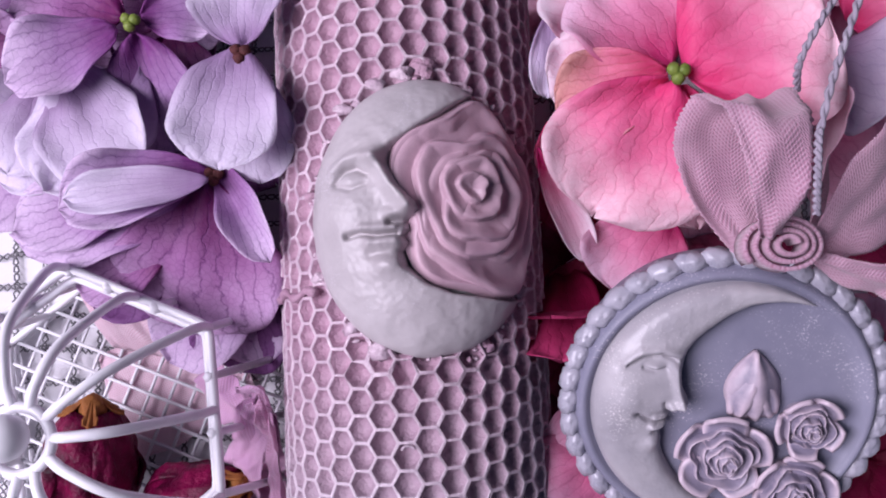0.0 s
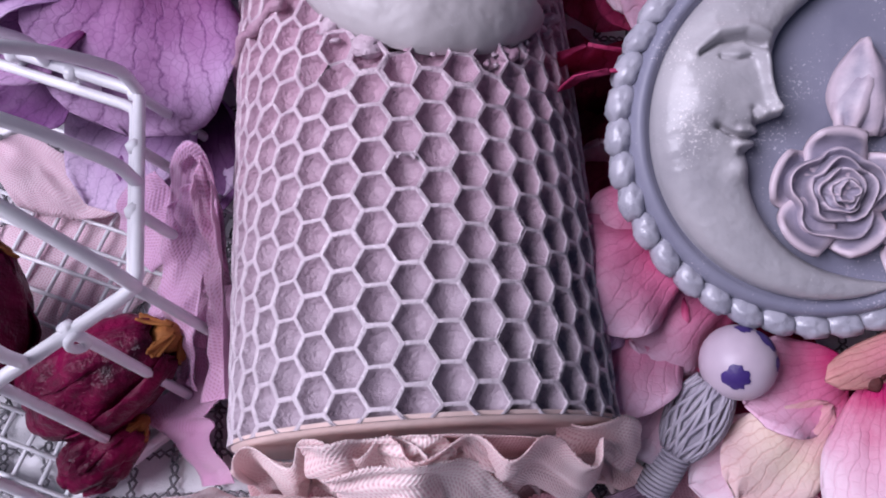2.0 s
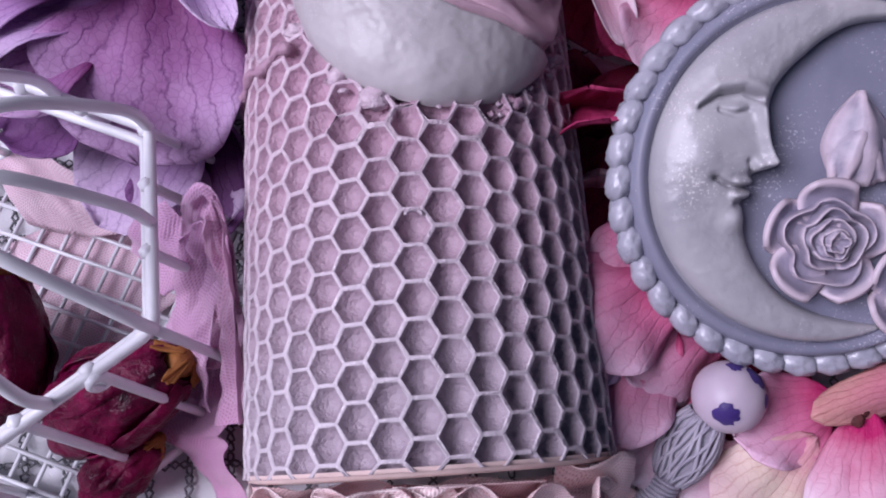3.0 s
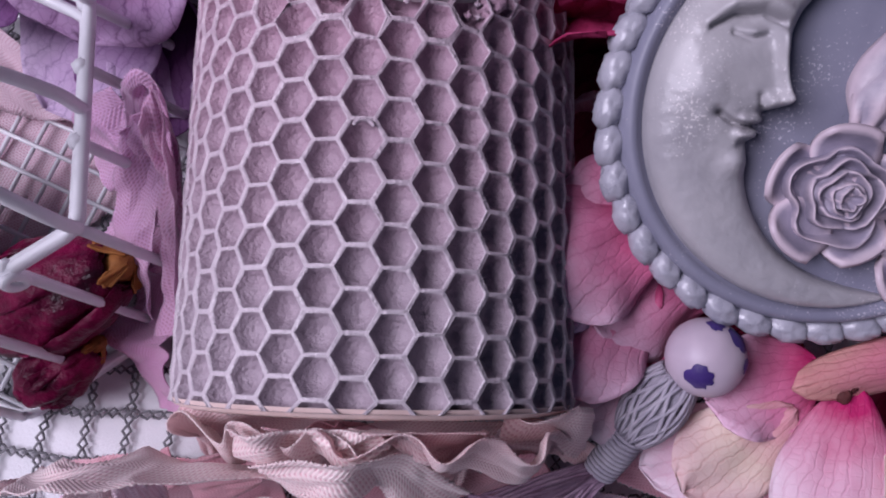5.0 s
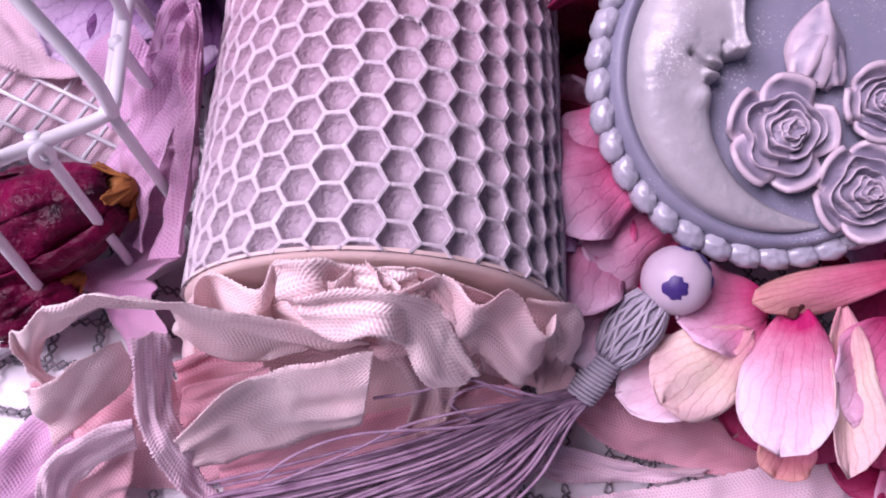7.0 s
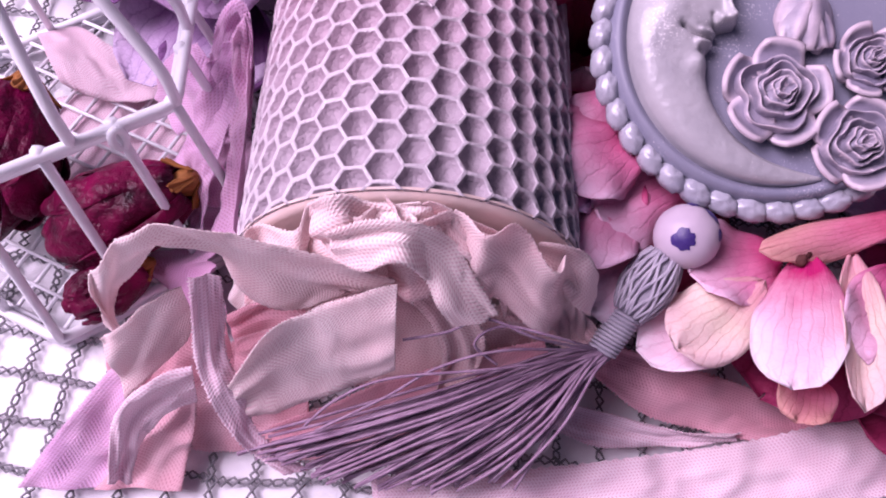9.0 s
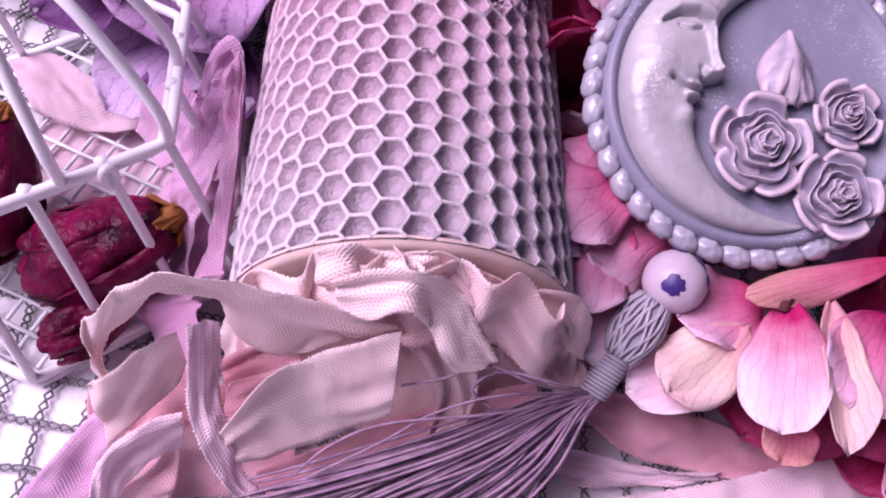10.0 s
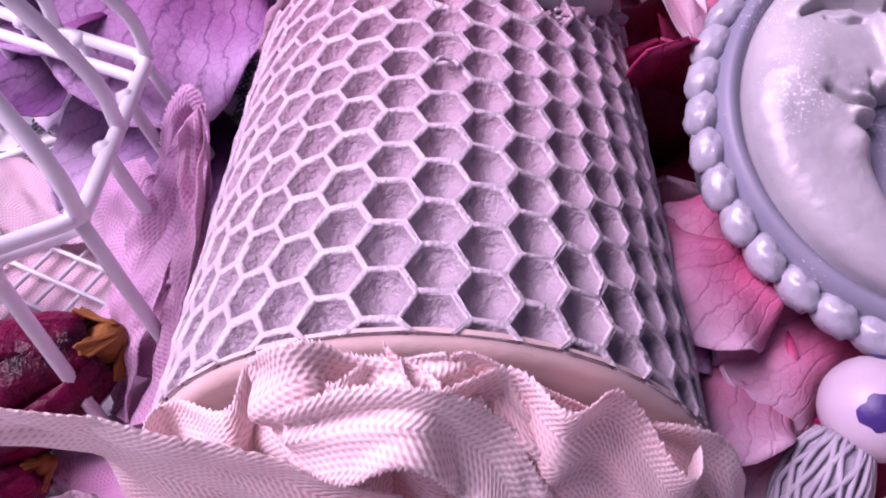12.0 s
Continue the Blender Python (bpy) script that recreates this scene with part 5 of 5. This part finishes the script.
ribbon("silk_ribbon", "rose silk ribbon lying deep under the tassel", [
    ((-0.0291, -0.0585, 0.0094), (-0.0278, -0.0636, 0.0030)), ((-0.0198, -0.0551, 0.0121), (-0.0171, -0.0618, 0.0039)), ((-0.0097, -0.0509, 0.0160), (-0.0053, -0.0590, 0.0057)), ((0.0005, -0.0476, 0.0190), (0.0066, -0.0563, 0.0075)), ((0.0106, -0.0443, 0.0220), (0.0172, -0.0526, 0.0102)), ((0.0208, -0.0418, 0.0240), (0.0262, -0.0475, 0.0150))], R_ROSE, seed=6.2, wave=0.0006)
ribbon("silk_ribbon", "gauzy peach silk ribbon hanging beside the wide fold", [
    ((-0.0051, -0.0405, 0.0370), (0.0022, -0.0394, 0.0360)), ((-0.0012, -0.0427, 0.0330), (0.0073, -0.0415, 0.0320)), ((0.0022, -0.0467, 0.0270), (0.0098, -0.0449, 0.0270)), ((0.0017, -0.0520, 0.0200), (0.0079, -0.0504, 0.0200))], R_GAUZE, seed=15.9, wave=0.0006)
ribbon("silk_ribbon", "lilac silk ribbon lying on the lace", [
    ((-0.0560, -0.0536, 0.0220), (-0.0499, -0.0566, 0.0160)), ((-0.0622, -0.0587, 0.0160), (-0.0521, -0.0617, 0.0105)), ((-0.0685, -0.0649, 0.0097), (-0.0551, -0.0671, 0.0054)), ((-0.0743, -0.0724, 0.0040), (-0.0567, -0.0715, 0.0030))], R_LILAC, seed=10.3, wave=0.0008)
ribbon("silk_ribbon", "pink silk ribbon fanning out at the front", [
    ((-0.0497, -0.0576, 0.0160), (-0.0420, -0.0559, 0.0160)), ((-0.0547, -0.0621, 0.0115), (-0.0425, -0.0609, 0.0105)), ((-0.0577, -0.0684, 0.0058), (-0.0440, -0.0653, 0.0060)), ((-0.0604, -0.0719, 0.0040), (-0.0445, -0.0705, 0.0030))], R_PINK, seed=9.1, wave=0.0008)
ribbon("silk_ribbon", "pink silk ribbon end between the front loops", [
    ((-0.0332, -0.0493, 0.0310), (-0.0343, -0.0547, 0.0220)), ((-0.0258, -0.0466, 0.0340), (-0.0286, -0.0527, 0.0240)), ((-0.0202, -0.0454, 0.0350), (-0.0229, -0.0493, 0.0280))], R_PINK, seed=21.3, wave=0.0006)
ribbon("silk_ribbon", "rose silk ribbon lying deep in the heap", [
    ((-0.0582, -0.0487, 0.0220), (-0.0597, -0.0604, 0.0064)), ((-0.0466, -0.0469, 0.0230), (-0.0452, -0.0628, 0.0028)), ((-0.0349, -0.0465, 0.0220), (-0.0335, -0.0618, 0.0028)), ((-0.0228, -0.0453, 0.0220), (-0.0219, -0.0582, 0.0055))], R_PINK, seed=35.2, wave=0.001)
ribbon("silk_ribbon", "dusky silk ribbon lying deep behind the folds", [
    ((-0.0335, -0.0375, 0.0375), (-0.0332, -0.0464, 0.0190)), ((-0.0175, -0.0375, 0.0315), (-0.0163, -0.0496, 0.0130)), ((0.0031, -0.0372, 0.0280), (0.0061, -0.0511, 0.0090)), ((0.0201, -0.0362, 0.0270), (0.0231, -0.0452, 0.0140))], R_GAUZE, seed=36.7, wave=0.001)


def pleats(label, x0, x1, count, material, seed):
    """A ribbon gathered in pleats along the round foot of the candle."""
    st = []
    for k in range(count):
        x = x0 + (x1 - x0) * k / (count - 1) + 0.0012 * math.sin(k * 2.7 + seed)
        rim = CH + math.sqrt(max(0.0, CR * CR - (x - C_BASE.x) ** 2)) if abs(x - C_BASE.x) < CR else CH - 0.006
        out = 0.0028 if k % 2 else 0.0
        top = rim + 0.0004 - (0.0008 if k % 2 else 0.0) + 0.0009 * math.sin(k * 1.9 + seed)
        st.append(((x, -0.0367 - out, top), (x + 0.0016 * math.sin(k * 1.3), -0.0415 - out * 1.2, top - 0.017 - 0.003 * math.sin(k * 2.2 + seed))))
    ribbon("silk_ribbon", label, st, material, seed=seed, wave=0.0005, n=150)


pleats("pale peach silk ribbon gathered against the candle foot", -0.0372, -0.0040, 8, R_PEACH, 31.1)
pleats("gauzy rose silk ribbon gathered against the candle foot", -0.0100, 0.0272, 8, R_GAUZE, 32.6)
# lilac ribbons standing along the candle


def side_ruffle(label, y0, y1, x0, top, low, material, seed, folds, slant=0.008):
    st, n = [], 15
    for k in range(n):
        s = k / (n - 1)
        y = y0 + (y1 - y0) * s
        x = x0 - 0.0026 * math.sin(s * folds * math.pi + seed) - 0.0012 * math.sin(s * folds * 2.3 * math.pi + seed)
        h = top + 0.0045 * math.sin(s * folds * 1.3 + seed * 2) - 0.006 * abs(2 * s - 1) ** 3
        tilt = slant + 0.0035 * math.sin(s * folds * 2.1 + seed)
        st.append(((x + 0.0005, y + 0.002 * math.sin(s * 9), h), (x - tilt, y, low + 0.002 * math.sin(s * 5 + seed))))
    ribbon("silk_ribbon", label, st, material, seed=seed, wave=0.0010, n=120)


side_ruffle("orchid silk ribbon lying low between candle and birdcage", -0.040, -0.010, -0.0430, 0.020, 0.006, R_ORCHID, 4.3, 3, 0.012)
ribbon("silk_ribbon", "orchid ribbed silk ribbon standing folded beside the candle", [((-0.0398, 0.0094, 0.0460), (-0.0418, 0.0036, 0.0460)), ((-0.0365, -0.0006, 0.0400), (-0.0418, -0.0009, 0.0360)), ((-0.0361, -0.0093, 0.0360), (-0.0418, -0.0112, 0.0300)), ((-0.0366, -0.0181, 0.0320), (-0.0423, -0.0192, 0.0240)), ((-0.0366, -0.0267, 0.0280), (-0.0432, -0.0259, 0.0200))], R_ORCHID, seed=1.7, wave=0.0021)
ribbon("silk_ribbon", "lilac silk ribbon hanging down behind the birdcage rim", [((-0.0426, 0.0077, 0.0380), (-0.0483, 0.0050, 0.0360)), ((-0.0411, -0.0006, 0.0340), (-0.0497, -0.0016, 0.0300)), ((-0.0431, -0.0088, 0.0280), (-0.0511, -0.0100, 0.0220)), ((-0.0457, -0.0172, 0.0220), (-0.0529, -0.0160, 0.0160)), ((-0.0472, -0.0241, 0.0180), (-0.0547, -0.0199, 0.0130))], R_LILAC, seed=8.7, wave=0.0021)
ribbon("silk_ribbon", "lilac ribbed silk ribbon gathered beside the candle", [
    ((-0.0445, 0.0071, 0.0400), (-0.0385, 0.0058, 0.0440)), ((-0.0473, 0.0037, 0.0340), (-0.0364, 0.0017, 0.0380)), ((-0.0498, -0.0014, 0.0280), (-0.0374, -0.0062, 0.0320)), ((-0.0551, -0.0072, 0.0200), (-0.0387, -0.0107, 0.0240)), ((-0.0568, -0.0127, 0.0130), (-0.0421, -0.0168, 0.0160))], R_LILAC, seed=2.9, wave=0.0021)
ribbon("silk_ribbon", "translucent lilac silk ribbon behind the others", [
    ((-0.0531, 0.0146, 0.0300), (-0.0470, 0.0069, 0.0280)), ((-0.0605, 0.0116, 0.0260), (-0.0498, 0.0017, 0.0240)), ((-0.0649, 0.0065, 0.0200), (-0.0560, -0.0003, 0.0180))], R_LILAC, seed=4.1, wave=0.0021)
ribbon("silk_ribbon", "lilac silk ribbon looped over beside the candle", [
    ((-0.0506, 0.0069, 0.0300), (-0.0453, 0.0056, 0.0300)), ((-0.0463, 0.0093, 0.0420), (-0.0425, 0.0075, 0.0400)), ((-0.0414, 0.0111, 0.0480), (-0.0404, 0.0091, 0.0420)), ((-0.0382, 0.0084, 0.0440), (-0.0425, 0.0052, 0.0360)), ((-0.0385, 0.0012, 0.0380), (-0.0461, -0.0014, 0.0300)), ((-0.0413, -0.0084, 0.0300), (-0.0499, -0.0096, 0.0240))], R_LILAC, seed=12.7)

ribbon("silk_ribbon", "pale silk ribbon crumpled on the lace behind the birdcage", [
    ((-0.1021, 0.0325, 0.0075), (-0.0915, 0.0177, 0.0067)), ((-0.0937, 0.0356, 0.0075), (-0.0832, 0.0156, 0.0067)), ((-0.0813, 0.0287, 0.0075), (-0.0742, 0.0152, 0.0067)), ((-0.0690, 0.0272, 0.0075), (-0.0632, 0.0185, 0.0067))], R_PALE, seed=41.3, wave=0.0016)
ribbon("silk_ribbon", "pale silk ribbon lying flat under the birdcage", [
    ((-0.0986, 0.0150, 0.0024), (-0.0878, -0.0137, 0.0016)), ((-0.0858, 0.0202, 0.0024), (-0.0744, -0.0092, 0.0016)), ((-0.0721, 0.0239, 0.0024), (-0.0627, -0.0003, 0.0016)), ((-0.0592, 0.0206, 0.0024), (-0.0536, 0.0056, 0.0016))], R_PALE, seed=42.9, wave=0.0004)

# ribbons lying out to the front right
ribbon("silk_ribbon", "rose silk ribbon lying flat on the lace", [
    ((0.0364, -0.0388, 0.0160), (0.0322, -0.0444, 0.0140)), ((0.0495, -0.0399, 0.0120), (0.0443, -0.0498, 0.0080)), ((0.0638, -0.0420, 0.0090), (0.0580, -0.0517, 0.0060)), ((0.0784, -0.0453, 0.0060), (0.0705, -0.0528, 0.0050)), ((0.0988, -0.0470, 0.0050), (0.0947, -0.0543, 0.0050))], R_ROSE, seed=15.2)
ribbon("silk_ribbon", "pale pink silk ribbon stretched across the front", [
    ((0.1066, -0.0420, 0.0100), (0.1024, -0.0589, 0.0100)), ((0.0869, -0.0468, 0.0080), (0.0838, -0.0633, 0.0080)), ((0.0646, -0.0531, 0.0070), (0.0636, -0.0656, 0.0060)), ((0.0411, -0.0581, 0.0060), (0.0409, -0.0682, 0.0050)), ((0.0162, -0.0624, 0.0050), (0.0166, -0.0718, 0.0040)), ((-0.0090, -0.0656, 0.0050), (-0.0069, -0.0755, 0.0040))], R_PALE, seed=16.8)
ribbon("silk_ribbon", "thin pale ribbon lying curled on the lace", [
    ((0.0274, -0.0484, 0.0080), (0.0252, -0.0531, 0.0050)), ((0.0388, -0.0501, 0.0070), (0.0356, -0.0562, 0.0050)), ((0.0505, -0.0520, 0.0070), (0.0486, -0.0551, 0.0050)), ((0.0637, -0.0509, 0.0070), (0.0632, -0.0528, 0.0050))], R_PALE, seed=17.5)

# mauve bow above the soap
bow = thing("ribbon_bow", "dusky mauve silk ribbon bow with a rolled centre, above the soap", "bow", at=(0.0593, 0.0374, 0.0800))
for k, st in enumerate((
        [((0.0540, 0.0357, 0.0720), (0.0580, 0.0357, 0.0720)), ((0.0454, 0.0462, 0.0740), (0.0598, 0.0432, 0.0720)), ((0.0417, 0.0568, 0.0790), (0.0613, 0.0554, 0.0770)), ((0.0445, 0.0615, 0.0840), (0.0598, 0.0624, 0.0840)), ((0.0454, 0.0562, 0.0950), (0.0582, 0.0534, 0.0950)),
         ((0.0491, 0.0466, 0.0930), (0.0578, 0.0448, 0.0930)), ((0.0529, 0.0378, 0.0860), (0.0565, 0.0378, 0.0860))],
        [((0.0640, 0.0383, 0.0800), (0.0693, 0.0339, 0.0740)), ((0.0653, 0.0459, 0.0860), (0.0770, 0.0366, 0.0760)), ((0.0699, 0.0527, 0.0880), (0.0862, 0.0446, 0.0740)), ((0.0797, 0.0619, 0.0840), (0.0977, 0.0563, 0.0660))],
        [((0.0685, 0.0413, 0.0700), (0.0690, 0.0376, 0.0660)), ((0.0702, 0.0519, 0.0740), (0.0733, 0.0502, 0.0600)), ((0.0747, 0.0635, 0.0760), (0.0749, 0.0665, 0.0580)), ((0.0739, 0.0695, 0.0700), (0.0735, 0.0712, 0.0540))],
        [((0.0638, 0.0366, 0.0780), (0.0655, 0.0338, 0.0760)), ((0.0693, 0.0344, 0.0800), (0.0720, 0.0309, 0.0740)), ((0.0802, 0.0334, 0.0800), (0.0842, 0.0249, 0.0720))])):
    ribbon("loop", "", st, R_MAUVE, seed=20 + k * 1.3, parent=bow, wave=0.0005)
c = Vector((0.0581, 0.0368, 0.0840))
pts = []
for q in range(90):
    s = q / 89
    a = s * 2 * math.pi * 3.6
    r = 0.0012 + 0.0054 * s
    pts.append((c.x + r * math.cos(a) * 1.0, c.y + r * math.sin(a) * 0.75, c.z + 0.0006 - 0.003 * s))
pts = np.array(pts)
g = np.stack([pts + (0, 0, 0.0012), pts, pts - (0, 0, 0.0035)], axis=1)
sheet("rolled_centre", g, np.stack([np.stack([np.linspace(0, 0.1, 90), np.full(90, k * 0.003)], -1) for k in range(3)], 1), 0.0007, R_MAUVE, bow)

# hanging cord of the soap
cord = thing("hanging_cord", "twisted grey cord looped behind the bow", "cord", at=(0.0608, 0.0614, 0.0900))
for line in ([(0.0598, 0.0617, 0.0860), (0.0579, 0.0644, 0.0920), (0.0603, 0.0699, 0.0940), (0.0649, 0.0760, 0.0920)], [(0.0589, 0.0506, 0.0940), (0.0601, 0.0592, 0.0970), (0.0624, 0.0665, 0.0980), (0.0663, 0.0751, 0.0960)], [(0.0602, 0.0408, 0.0900), (0.0584, 0.0461, 0.0950), (0.0585, 0.0527, 0.0960)]):
    mid = spline(line, 80)
    for ply in (0, 1):
        q = np.array([m + 0.00030 * np.array((math.cos(k * 0.42 + ply * math.pi), 0.5 * math.sin(k * 0.42 + ply * math.pi), math.sin(k * 0.42 + ply * math.pi))) for k, m in enumerate(mid)])
        tube("ply", q, 0.00038, M_CORD, cord, sides=6)

build_tassel()
build_lace()
